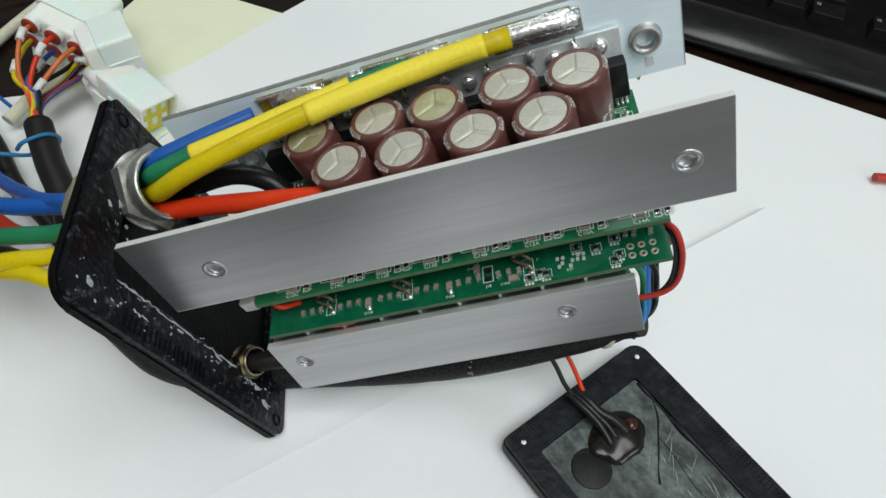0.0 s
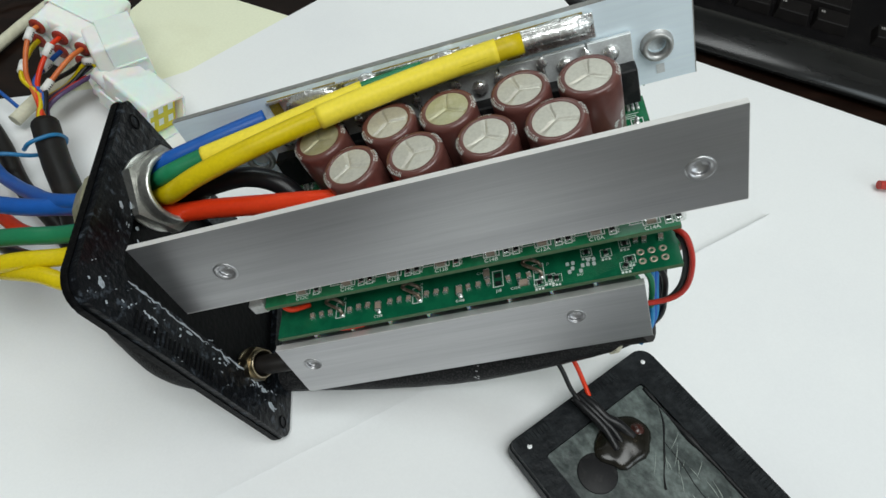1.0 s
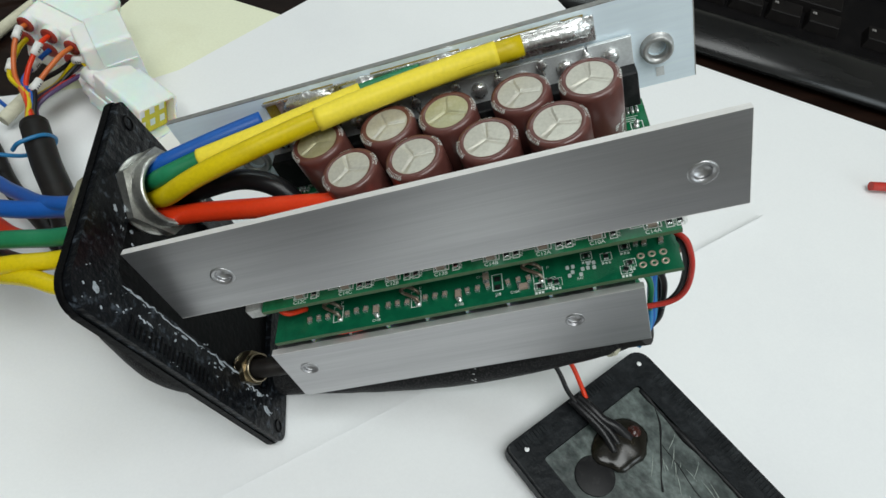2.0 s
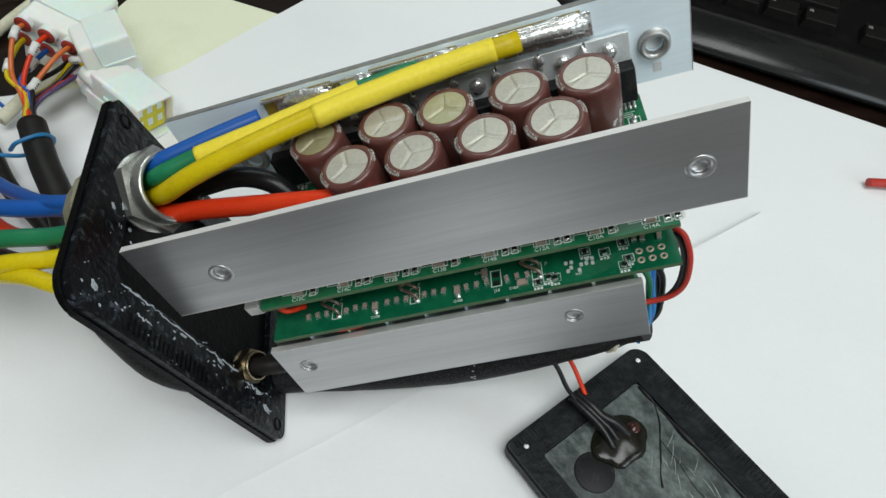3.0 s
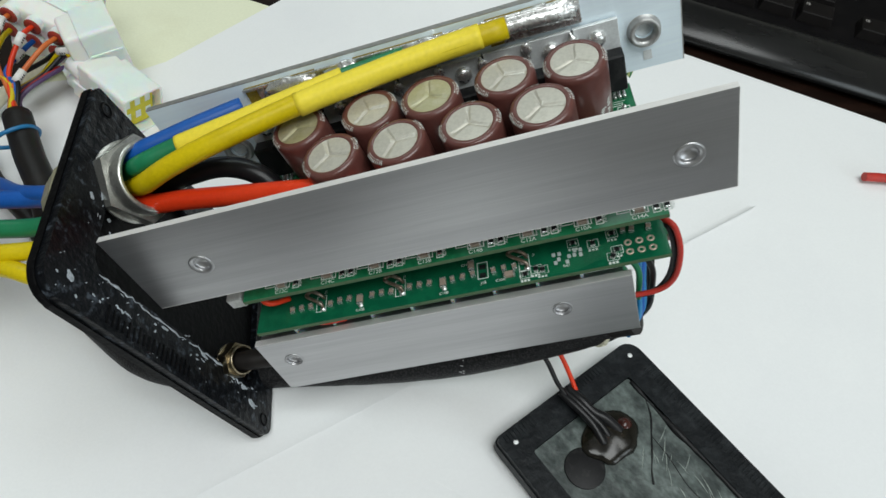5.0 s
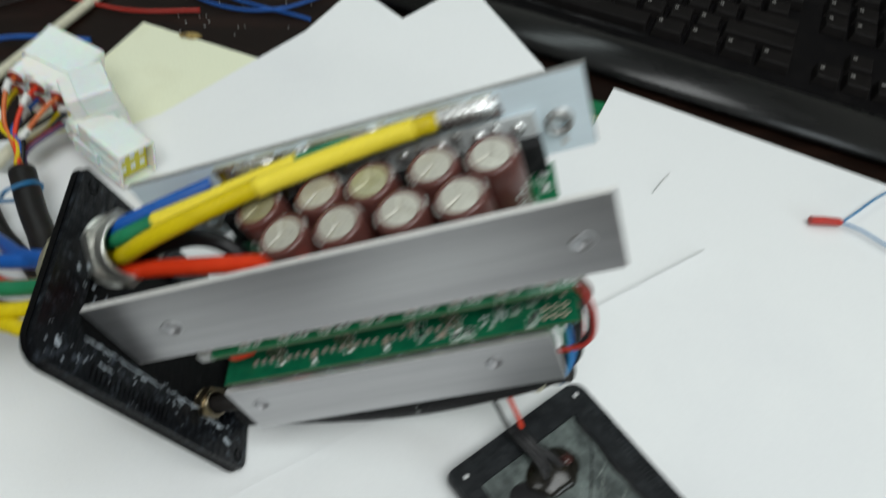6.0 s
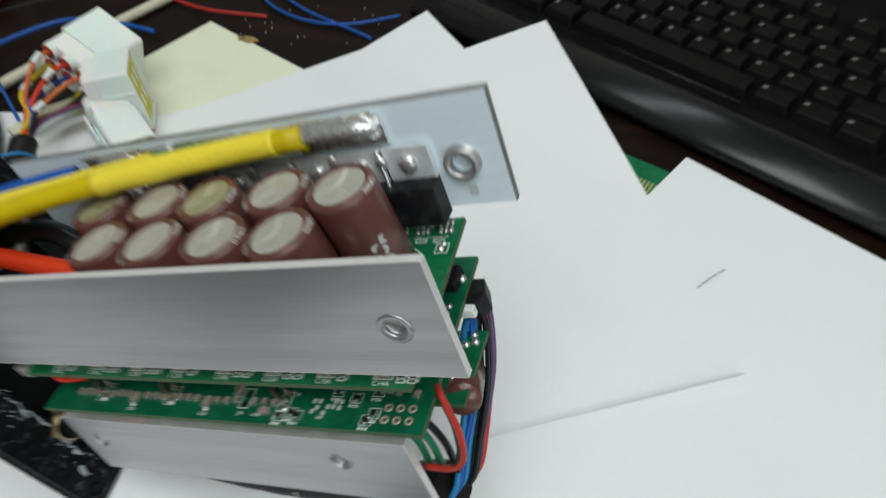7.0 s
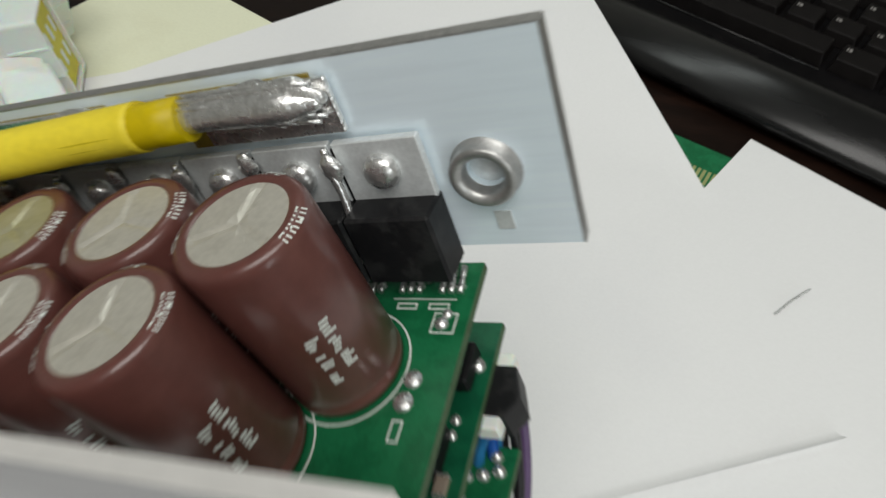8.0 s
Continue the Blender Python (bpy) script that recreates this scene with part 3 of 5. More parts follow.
for k in range(9):
    x = 29.7 + 12.75 * k
    box(silk, x, x + 10, 43.6, 43.8, 0, 0.03)
    bars(silk, x + 1, 41.9, 3.2, 1.1)
    bars(silk, x + 6, 41.9, 3.2, 1.1)
bars(silk, 139, 38, 3.6, 3.4)
bars(silk, 137.8, 22, 1.6, 3)
tagged(part("silkscreen", silk, SILK, power, "white printed outlines"), "white printed outlines", kind="stuff")
for k in range(9):
    for j in (-4.6, -3.2, -1.8, 1.8, 3.2, 4.6):
        blob(power, 35.4 + 12.75 * k + j, 46.0, 0, 0.62, 0.9)
        part("lead_foot", FOOT, None, power, at=mm(35.4 + 12.75 * k + j, 46.6, 0))
blob(power, 140.5, 39.6, 0, 1.1, 0.9)
blob(power, 141, 41.2, 0, 0.8, 0.7)
blob(power, 138.5, 27.5, 0, 1.5, 0.8)
blob(power, 138.9, 30.8, 0, 1.4, 0.8)
blob(power, 31, 47.5, 0, 1.3, 1)


# control board
silk = B()
LINKS = (40.2, 65.6, 102.8)
for x in LINKS:
    # printed bracket, bent link and its joints
    bars(silk, x, 3.5, 3.2, 5.7, 0.2)
    y = 7.4
    bm = B()
    tube(bm, [(x + 2.4, y - 3.0, 0.2), (x + 2.2, y - 2.2, 1.9), (x - 1.6, y + 0.2, 2.6), (x - 2.4, y + 1.4, 2.6), (x - 0.6, y + 2.0, 2.8), (x + 2.0, y + 0.8, 2.2), (x + 2.5, y + 0.6, 0.2)], 0.55, 8)
    part("jumper_wire", bm, LINK, control, "bent tinned copper link")
    blob(control, x + 2.3, y - 3.0, 0, 0.9, 0.8)
    blob(control, x + 1.2, y - 0.8, 0, 0.8, 0.7)
for x0, n in ((32.4, 3), (45.0, 3), (58.4, 4), (70.2, 3), (83.3, 3), (95.5, 3)):
    # short rows of ceramic chips, each a little askew
    for k in range(n):
        chip("ceramic_capacitor", x0 + 3.05 * k, 5.7 + rnd.uniform(-0.25, 0.25), 75 + 25 * rnd.random(), control)
for x in (54.6, 80.5):
    chip("chip_capacitor", x, 4.8, 90, control)
    blob(control, x + 0.2, 3.0, 0, 0.8, 0.7)
    words("marking", "C10B", 1.2, mm(x, 1.5, 0.04), SILK, control)
for x, y, turn in ((89.1, 8.8, 90), (99.9, 3.2, 0)):
    chip("chip_capacitor", x, y, turn, control)
# outlined pair of bare pads
bars(silk, 90.7, 3.8, 3.2, 5.8, 0.22)
words("marking", "J18", 1.3, mm(92.3, 2.4, 0.04), SILK, control)
for y in (5.0, 7.9):
    bm = B()
    prism(bm, rounded(1.9, 1.7, 0.3, 3, 92.3, y), 0, 0.05)
    part("bare_pad", bm, EPOXY, control)
for x, y, t in ((43, 10.4, "J1"), (68.6, 10.2, "J1"), (107.4, 8.6, "J1"), (97.2, 2.2, "C10A"), (103.5, 2.0, "R54"), (87, 9.8, "C14"), (116, 2.6, "R47")):
    words("marking", t, 1.15, mm(x, y, 0.04), SILK, control)
for x, y, turn in ((104.4, 2.5, 0), (107.5, 3.5, 90), (109.3, 2.9, 90), (118.7, 9.8, 0), (124.1, 8.3, 90), (129.6, 10.3, 0), (128.7, 2.7, 60), (130.1, 4.6, 0)):
    chip("chip_resistor", x, y, turn, control)
    bars(silk, x - 1.6, y - 1.4, 3.2, 2.8, 0.16)
    for j in range(3):
        box(silk, x - 1.5 + 0.95 * j, x - 0.85 + 0.95 * j, y - 2.5, y - 1.75, 0, 0.03)
for x, y in ((132.8, 10.7), (135.1, 10.3), (139.6, 9.9)):
    chip("ceramic_capacitor", x, y, 80, control)
for x, y in ((112.9, 7), (114.5, 7), (114.2, 5.2), (113.2, 4.2), (118.9, 7.2), (120.4, 7.1), (117.1, 5.6), (118.6, 5.7), (120.3, 5.5), (116.4, 3.9)):
    # small bare tinned pads
    bm = B()
    prism(bm, rounded(1.0, 1.3, 0.3, 3, x, y), 0, 0.12)
    part("tinned_pad", bm, TABM, control)
tagged(part("silkscreen", silk, SILK, control, "white printed outlines"), "white printed outlines", kind="stuff")
for k in range(30):
    # parts further back, half hidden by the board above
    x, y = rnd.uniform(27, 128), rnd.choice((13.4, 15.6, 18.0, 20.4)) + rnd.uniform(-0.4, 0.4)
    chip(rnd.choice(("chip_resistor", "ceramic_capacitor")), x, y, rnd.choice((0, 90)), control)
for k in range(9):
    # fine traces in the lacquer
    bm = B()
    tube(bm, [(108 + 0.4 * k, 1.0 + 0.55 * k, -0.02), (119, 1.0 + 0.55 * k, -0.02), (124 + 0.3 * k, 2.4 + 0.6 * k, -0.02), (131, 2.6 + 0.75 * k, -0.02)], 0.09, 4, 3)
    part("trace", bm, PCB, control)
# six plated holes
for i in range(3):
    for j in range(2):
        bm = B()
        lathe(bm, [(0.5, 0.02), (0.5, 0.06), (1.1, 0.06), (1.1, 0.0)], 16)
        part("plated_hole", bm, PADM, control, at=mm(133.3 + 3.05 * i, 3.2 + 3.1 * j, 0))
        bm = B()
        lathe(bm, [(0.55, 0.01), (0.5, 0.03), (0, 0.03)], 12)
        part("hole_bottom", bm, PCBD, control, at=mm(133.3 + 3.05 * i, 3.2 + 3.1 * j, 0))
bm = B()
box(bm, 132, 141.5, 40.5, 47.5, 0, 3.4, 0.4)
part("connector_block", bm, EPOXY, control)
bm = B()
prism(bm, rounded(9.5, 7.5, 0.8), 0, 4.6, Matrix.Translation((135.5, 30.5, 0)), 0.5)
part("inductor", bm, EPOXY, control, "black square inductor")
for i in range(2):
    for j in range(3):
        blob(control, 137 + 3.2 * i, 36 - 2.4 * j + (0 if j < 2 else -9), 0, 0.9, 0.7)
blob(control, 141.3, 45.2, 0, 1.4, 1.2)
blob(control, 139.5, 22.5, 0, 1.3, 1.4)
blob(control, 136.5, 23.5, 0, 1.2, 1.4)
for x, y in ((133, 18.5), (138.5, 19), (141, 26), (128, 24)):
    chip("chip_capacitor", x, y, 90, control)
bm = B()
box(bm, 17.2, 22.3, 0.6, 6.0, -3.4, 1.2, 0.4)
part("corner_clamp", bm, NUTM, power, "small grey metal corner block")
for pts in ([(22, 9, -38), (26.5, 4, -41.5), (31, 8, -46)], [(33, 5, -51), (38, 3.6, -54.6), (45, 6, -58)]):
    part("link_wire", tube(B(), pts, 0.9, 8), RED, ctrl, "short red wire between the boards")
# white socket and black plug at the edge of the control board
bm = B()
box(bm, 140.5, 146, 36, 49, -5.0, -1.7, 0.3)
sock = part("wire_socket", bm, NYLON, control, "white board socket")
bm = B()
prism(bm, [(0, 0), (3.6, 0), (5.6, 3), (3.8, 8.4), (0, 8.4)], 0, 6.4, Matrix.Translation((143.0, 38, -7.6)), 0.4)
part("wire_plug", bm, EPOXY, control, "black plug with angled faces")
# small board joints
for x, y in ((133, 22), (136, 20.5), (139, 22.5), (142.4, 22.4), (138.5, 18.5), (141, 19), (143.4, 20), (136, 16), (139, 14), (141.5, 12), (134, 12), (137.5, 9), (140.5, 7.5), (143, 10.5), (135, 5)):
    blob(small, x, y, 0, 0.9 + 0.4 * rnd.random(), 1.3)
for x, y in ((131, 17), (130, 9)):
    chip("chip_resistor", x, y, 90, small)
bm = B()
lathe(bm, [(0, -8), (4.4, -8), (4.9, -7.4), (4.9, 7), (4.5, 8), (0, 8)], 24, Matrix.Translation((141.5, 10.5, -5.0)) @ pose(0, 0, 0, 70, 20, 10))
part("small_capacitor", bm, CAPB, small, "brown capacitor lying under the board")


# capacitors: two rows on the power board
def capacitor():
    c = new("capacitor")
    c.parent = ctrl
    bm = B()
    lathe(bm, [(0, 0), (7.6, 0), (8.15, 0.6), (8.15, 1.8), (7.9, 2.4), (8.15, 3.0), (8.2, 27.5), (8.0, 28.5), (7.5, 29.05), (6.4, 29.15), (6.1, 28.95)], 40)
    part("sleeve", bm, CAPB, c, "glossy brown plastic sleeve")
    bm = B()
    # can top pressed in with a three-armed score
    rings = []
    seg = 48
    for r in (6.15, 5.4, 4.2, 2.8, 1.4):
        ring = []
        for k in range(seg):
            a = 2 * math.pi * k / seg
            d = min(abs(r * math.sin(a - b)) if math.cos(a - b) > 0 else 9 for b in (radians(100), radians(220), radians(340)))
            dip = -0.4 * max(0, 1 - d / 0.7) if r < 6 else 0
            ring.append(bm.verts.new((r * math.cos(a), r * math.sin(a), 28.95 + dip + 0.12 * (1 - r / 6))))
        rings.append(ring)
    mid = bm.verts.new((0, 0, 28.75))
    for a, b in zip(rings, rings[1:]):
        for k in range(seg):
            bm.faces.new((a[k], a[(k + 1) % seg], b[(k + 1) % seg], b[k]))
    for k in range(seg):
        bm.faces.new((rings[-1][k], rings[-1][(k + 1) % seg], mid))
    part("vent_top", bm, CAPT, c, "dull aluminium top scored in three")
    bm = B()
    # unreadable print round the shoulder and in blocks down the side
    for g, count in ((178, 5), (352, 4), (84, 3)):
        for k in range(count):
            # each sign: two or three strokes on the rounded shoulder
            a0 = g + 9.5 * k
            for d0, d1, h0, h1 in ((0, 1.6, 0, 1), (4.6, 6.2, 0, 1), (1.6, 4.6, 0.38 * (k % 3), 0.38 * (k % 3) + 0.22)):
                ends = [(7.15 + 1.02 * h, 29.2 - 0.62 * h ** 2) for h in (h0, h1)]
                v = [bm.verts.new((r * math.cos(radians(a0 + d)), r * math.sin(radians(a0 + d)), z)) for d, (r, z) in ((d0, ends[1]), (d1, ends[1]), (d1, ends[0]), (d0, ends[0]))]
                bm.faces.new(v)
    for g in (-46, 140):
        for row in range(2):
            for k in range(3):
                # each sign is two or three strokes
                for st in range(4):
                    if rnd.random() < 0.15:
                        continue
                    a0 = g + 17 * row + rnd.uniform(0, 3)
                    a1 = a0 + rnd.uniform(6, 12)
                    z0 = 7.5 + 3.1 * k + 0.66 * st + (1.6 if row == 1 else 0)
                    v = [bm.verts.new((8.24 * math.cos(radians(a)), 8.24 * math.sin(radians(a)), z)) for a, z in ((a0, z0), (a1, z0), (a1, z0 + 0.46), (a0, z0 + 0.46))]
                    bm.faces.new(v)
    part("print", bm, SILK, c, "white printed marks")
    return c


first = capacitor()
made = []
CAPS = [(51.9, 31.2, 8.0), (72.6, 30.4, 14.0), (90.2, 30, -6.0), (110.6, 29.6, 10.0), (128.6, 29.2, -12.0), (62.6, 17.2, 5.0), (81, 16.4, 20.0), (100.2, 16.0, -8.0), (119.1, 15.8, 4.0)]
for k, (x, y, turn) in enumerate(CAPS):
    m = mm(x, y + 3.5, -35.3 + (y + 2.9) * 0.128, 6.8 + rnd.uniform(-0.8, 0.8), rnd.uniform(-0.8, 0.8), 0) @ pose(0, 0, 0, 0, 0, turn)
    c = first if k == 0 else copy_thing(first, m)
    c.matrix_basis = m
    made.append(c)
    ring = B()
    frame_ring(ring, [(9.15 * math.cos(radians(10 * a)), 9.15 * math.sin(radians(10 * a))) for a in range(36)], [(8.85 * math.cos(radians(10 * a)), 8.85 * math.sin(radians(10 * a))) for a in range(36)], 0, 0.03)
    part("printed_ring", ring, SILK, power, at=mm(x, (y + 2.9) * 1.008, 0))
for k, c in enumerate(made):
    if k in (0, 2):
        for o in c.children:
            if o.name.startswith("vent_top"):
                o.data = o.data.copy()
                o.data.materials[0] = CAPY
                tagged(o, "yellow-varnished aluminium top scored in three")


def lump(cx, cy, cz, rx, ry, rz, amp=0.25, freq=0.4, u=24, v=14):
    bm = B()
    bmesh.ops.create_uvsphere(bm, u_segments=u, v_segments=v, radius=1)
    for p in bm.verts:
        d = 1 + amp * noise.noise(Vector((p.co.x * rx + cx, p.co.y * ry + cy, p.co.z * rz + cz)) * freq)
        p.co = Vector((cx + rx * p.co.x * d, cy + ry * p.co.y * d, cz + rz * p.co.z * d))
    for f in bm.faces:
        f.smooth = True
    return bm


# transistors along the back plate
def transistor():
    t = new("transistor")
    t.parent = ctrl
    bm = B()
    box(bm, -6.1, 6.1, -2.8, -1.5, -14.5, -5.0, 0.15)
    tab = part("tab", bm, TABM, t, "grey metal tab")
    bm = B()
    box(bm, -6.25, 6.25, -7.4, -1.2, -25.4, -13.9, 0.4)
    part("body", bm, EPOXY, t, "black moulded body")
    bm = B()
    lathe(bm, [(2.5, 0), (2.5, 0.7), (2.0, 1.5), (1.1, 1.9), (0, 2.0)], 18, pose(0, 0, 0, 90) @ Matrix.Translation((0, -9.4, 2.8)))
    part("screw", bm, SOLDER, t, "domed steel screw")
    for j in (-1, 0, 1):
        bm = B()
        tube(bm, [(2.54 * j, -3.6, -24), (2.54 * j, -3.4, -27), (2.54 * j, -3.0, -29.2)], 0.55, 6, 3)
        part("lead", bm, SOLDER, t)
    return t


q = transistor()
for k in range(9):
    m = mm(34.7 + 12.75 * k, 49 + 0.9, 0)
    if k == 0:
        q.matrix_basis = m
    else:
        copy_thing(q, m)
for k in range(8):
    # bent tinned leads soldered across the gap between two transistors
    x = 34.7 + 12.75 * (k + 0.5)
    bm = B()
    tube(bm, [(x - 0.5, 46.6, -5.2), (x - 0.3, 45.9, -8.0), (x + 0.3, 45.2, -12.5), (x + 0.2, 44.2, -17.5), (x, 43.4, -22)], 0.55, 6, 4, jitter=0.5)
    part("tinned_lead", bm, SOLDER, ctrl, "bent tinned lead")
    part("solder_bead", lump(x - 0.2, 46.0, -6.4 - 1.5 * (k % 2), 1.5, 0.9, 2.1, 0.3, 0.7, 12, 8), SOLDER, ctrl)
    bm = B()
    box(bm, x - 0.75, x + 0.75, 47.5, 48.6, -14.2, -6.0, 0.1)
    part("slot", bm, EPOXY, ctrl, "dark slot between two tabs")
for k in range(8):
    # transistors of the lower plate, seen as dark bodies behind its top edge
    bm = B()
    box(bm, 15.1 + 13.1 * k, 26.8 + 13.1 * k, 7.4, 11.6, -66, -55.5, 0.4)
    part("transistor_body", bm, EPOXY, ctrl)
    # pale strip added in place of the bright gap between two bodies
    bm = B()
    box(bm, 27.0 + 13.1 * k, 28.0 + 13.1 * k, 5.2, 11.4, -66, -54.9, 0.1)
    part("gap_strip", bm, NYLONC, ctrl, "pale strip standing in for the bright gap between two transistors")

# insulating film, tinned pads and cable ends on the back plate
for x0, x1 in ((34, 57), (69, 96), (108, 131)):
    bm = B()
    box(bm, x0, x1, 48.55, 48.9, -4.2, 4.2)
    film = part("insulating_film", bm, KAPTON, back, "amber insulating film")
    bm = B()
    box(bm, x0 + 4, x1 + 2.6, 47.6, 48.5, -3.8, 3.8, 0.2)
    part("tinned_strip", bm, SOLDER, film, "tinned copper strip")


for x, w in ((47, 8), (66, 4), (89, 7), (123, 9)):
    part("solder_lump", lump(x + 1, 47, 2.0, w, 2.1, 3.0), SOLDER, back, "uneven shiny solder")
# thin edge strip of clear coat along the top of the back plate
bm = B()
box(bm, 34, 118, 46.9, 47.5, 3.6, 4.6, 0.2)
part("busbar_edge", bm, SOLDER, back)

# end plate: rectangular plastic plate with a raised rim, turned a little about the long axis
EP = mm(-5.4, -19.6, 6.2, 7.9, -0.2, 4.5)
end = new("end_plate")
end.parent, end.matrix_basis = ctrl, EP
tagged(end, "black plastic end plate with white paste residue")
W_EP, H_EP = 74.8, 114.5
YZX = Matrix(((0, 0, 1, 0), (1, 0, 0, 0), (0, 1, 0, 0), (0, 0, 0, 1)))
outer = corners(W_EP, H_EP, (2.4, 8.5, 5.5, 5.5), 6, W_EP / 2, -H_EP / 2)
bm = B()
prism(bm, outer, -4.2, -1.8, YZX, 0.5)
part("base", bm, BLACKP, end)
inner = rounded(W_EP - 30, H_EP - 30, 5, 6, W_EP / 2 + 0.5, -H_EP / 2)
bm = B()
frame_ring(bm, corners(W_EP - 1, H_EP - 1, (2.2, 8.2, 5.2, 5.2), 6, W_EP / 2, -H_EP / 2), inner, -1.8, 0.6, YZX)
part("rim", bm, RIMP, end, "rough raised rim")
for (y, z) in ((6, -H_EP + 6), (W_EP - 6, -6), (W_EP - 6, -H_EP + 6)):
    bm = B()
    lathe(bm, [(2.6, 0.55), (2.6, 0.9), (1.7, 0.9), (1.5, 0.2), (0, 0.2)], 16, YZX @ Matrix.Translation((y, z, 0)))
    part("screw_boss", bm, BLACKP, end)
for k in range(18):
    # short ribs moulded along the front side of the rim
    bm = B()
    box(bm, 2.2 + rnd.random(), 6.5 + 2 * rnd.random(), -24 - 2.2 * k - 0.35, -24 - 2.2 * k + 0.35, 0.5, 0.95, 0.1, YZX)
    part("rib", bm, BLACKP, end)
bm = B()


def smear(y, z, l, w, a):
    """An irregular patch of dried paste."""
    n = 14
    ph = rnd.uniform(0, 9)
    pts = []
    for i in range(n):
        t = 2 * math.pi * i / n
        f = 0.75 + 0.5 * noise.noise(Vector((math.cos(t) * 1.3 + ph, math.sin(t) * 1.3, ph)))
        pts.append((l * math.cos(t) * f, w * math.sin(t) * f))
    prism(bm, pts, 0.5, 0.68 + 0.3 * rnd.random(), YZX @ Matrix.Translation((y, z, 0)) @ Matrix.Rotation(radians(a), 4, "Z"))


for k in range(22):
    t = rnd.random()
    if t < 0.45:
        smear(13.6 + rnd.gauss(0, 1.0), -rnd.uniform(14, H_EP - 10), rnd.uniform(0.2, 0.9), rnd.uniform(0.08, 0.22), 90 + rnd.gauss(0, 25))
    elif t < 0.65:
        smear(rnd.uniform(14, W_EP - 10), -13 + rnd.gauss(0, 1.2), rnd.uniform(0.2, 0.8), rnd.uniform(0.1, 0.25), rnd.gauss(0, 30))
    else:
        smear(rnd.uniform(4, 12), -rnd.uniform(6, H_EP - 6), rnd.uniform(0.2, 0.8), rnd.uniform(0.1, 0.3), rnd.uniform(40, 140))
for cy, cz in ((12, -37), (11, -60), (13, -84), (8, -14), (9, -100), (30, -13)):
    # clusters of fine flecks
    for k in range(5):
        smear(cy + rnd.gauss(0, 1.6), cz + rnd.gauss(0, 4.5), rnd.uniform(0.15, 0.8), rnd.uniform(0.08, 0.3), 75 + rnd.gauss(0, 30))
for y0, za, zb, amp in ((14.6, -18, -34, 0.8), (14.2, -33, -58, 1.1), (14.6, -60, -82, 0.9), (13.2, -84, -97, 1.3), (9, -26, -33, 1.2)):
    # stringy ridges of paste along the inner edge of the rim
    steps = 14
    line = [(0.65 + 0.12 * noise.noise(Vector((i * 1.7, za, 3))), y0 + amp * noise.noise(Vector((i * 0.55, za, 0))), za + (zb - za) * i / steps) for i in range(steps + 1)]
    tube(bm, line, [0.06, 0.3, 0.14, 0.4, 0.12, 0.34, 0.2, 0.05], 6, 3, jitter=0.7)
for k in range(24):
    # specks
    smear(rnd.choice((rnd.uniform(2, 14), 13 + rnd.gauss(0, 1.5))), -rnd.uniform(4, H_EP - 4), rnd.uniform(0.08, 0.25), rnd.uniform(0.06, 0.18), rnd.uniform(0, 180))
for y, z, l, w, a in ((40, -12.6, 3.6, 1.1, 10), (36, -9, 1.6, 0.8, 40), (47, -14, 1.4, 0.6, 0), (33, -17, 0.8, 0.7, 20), (9, -99, 3.0, 1.3, 70), (12.5, -93, 2.0, 0.8, 100), (13, -47, 2.2, 0.5, 90), (13.5, -68, 2.6, 0.55, 80), (8.5, -9, 1.7, 1.3, 30), (16, -80, 1.8, 0.4, 60)):
    smear(y, z, l, w, a)
residue = part("paste_residue", bm, RESIDUE, end, "white flecks of dried thermal paste")
tagged(residue, kind="stuff")


def hexagon(r):
    return [(r * math.cos(radians(60 * k + 20)), r * math.sin(radians(60 * k + 20))) for k in range(6)]


def gland(x, y, z, r, name, material, inner_label, length=9.0, up=4, side=0):
    """Cable gland: washer, hexagon nut and threaded neck with an open mouth, along x."""
    g = new(name)
    g.parent = ctrl
    g.matrix_basis = mm(x, y, z, 0, 90 - up, side)
    tagged(g, inner_label)
    bm = B()
    lathe(bm, [(r * 0.9, 0), (r * 1.16, 0), (r * 1.16, 1.2), (r * 0.9, 1.2)], 40)
    part("washer", bm, material, g)
    bm = B()
    frame_ring(bm, [p for k in range(6) for p in (Vector(hexagon(r * 1.22)[k]).lerp(Vector(hexagon(r * 1.22)[(k + 1) % 6]), s) for s in (0, 0.25, 0.5, 0.75))],
               [(r * 0.92 * math.cos(radians(20 + 15 * k)), r * 0.92 * math.sin(radians(20 + 15 * k))) for k in range(24)], 1.2, 5.4)
    part("nut", bm, material, g)
    bm = B()
    prof = [(r * 0.84, 0), (r * 0.93, 5.3)]
    for k in range(int((length - 5.4) / 0.9)):
        prof += [(r, 5.6 + 0.9 * k), (r * 0.94, 6.05 + 0.9 * k)]
    prof += [(r * 0.98, length), (r * 0.86, length + 0.2), (r * 0.84, length - 0.4), (r * 0.82, 0), (r * 0.84, 0)]
    lathe(bm, prof, 40)
    part("threaded_neck", bm, material, g)
    return g


gland(-5.2, 31.5, -6.2, 11.2, "cable_gland", STEEL, "large zinc cable gland with thick cables", 10.5, 14, -18)
gland(-7.0, 10.5, -74, 5.2, "cable_gland", BRASS, "small brass cable gland", 7.2, 14, -16)
bm = B()
lathe(bm, [(10, 0), (15.5, 0), (16, 1), (16, 8), (14.5, 10), (11.5, 15), (9, 15.4), (9, 10), (0, 10)], 12, pose(0, 0, 0, 0, -90, 0), smooth=False)
part("outer_gland", bm, KHAKI, ctrl, "khaki outer gland nut", at=mm(-14, 28.5, -9))


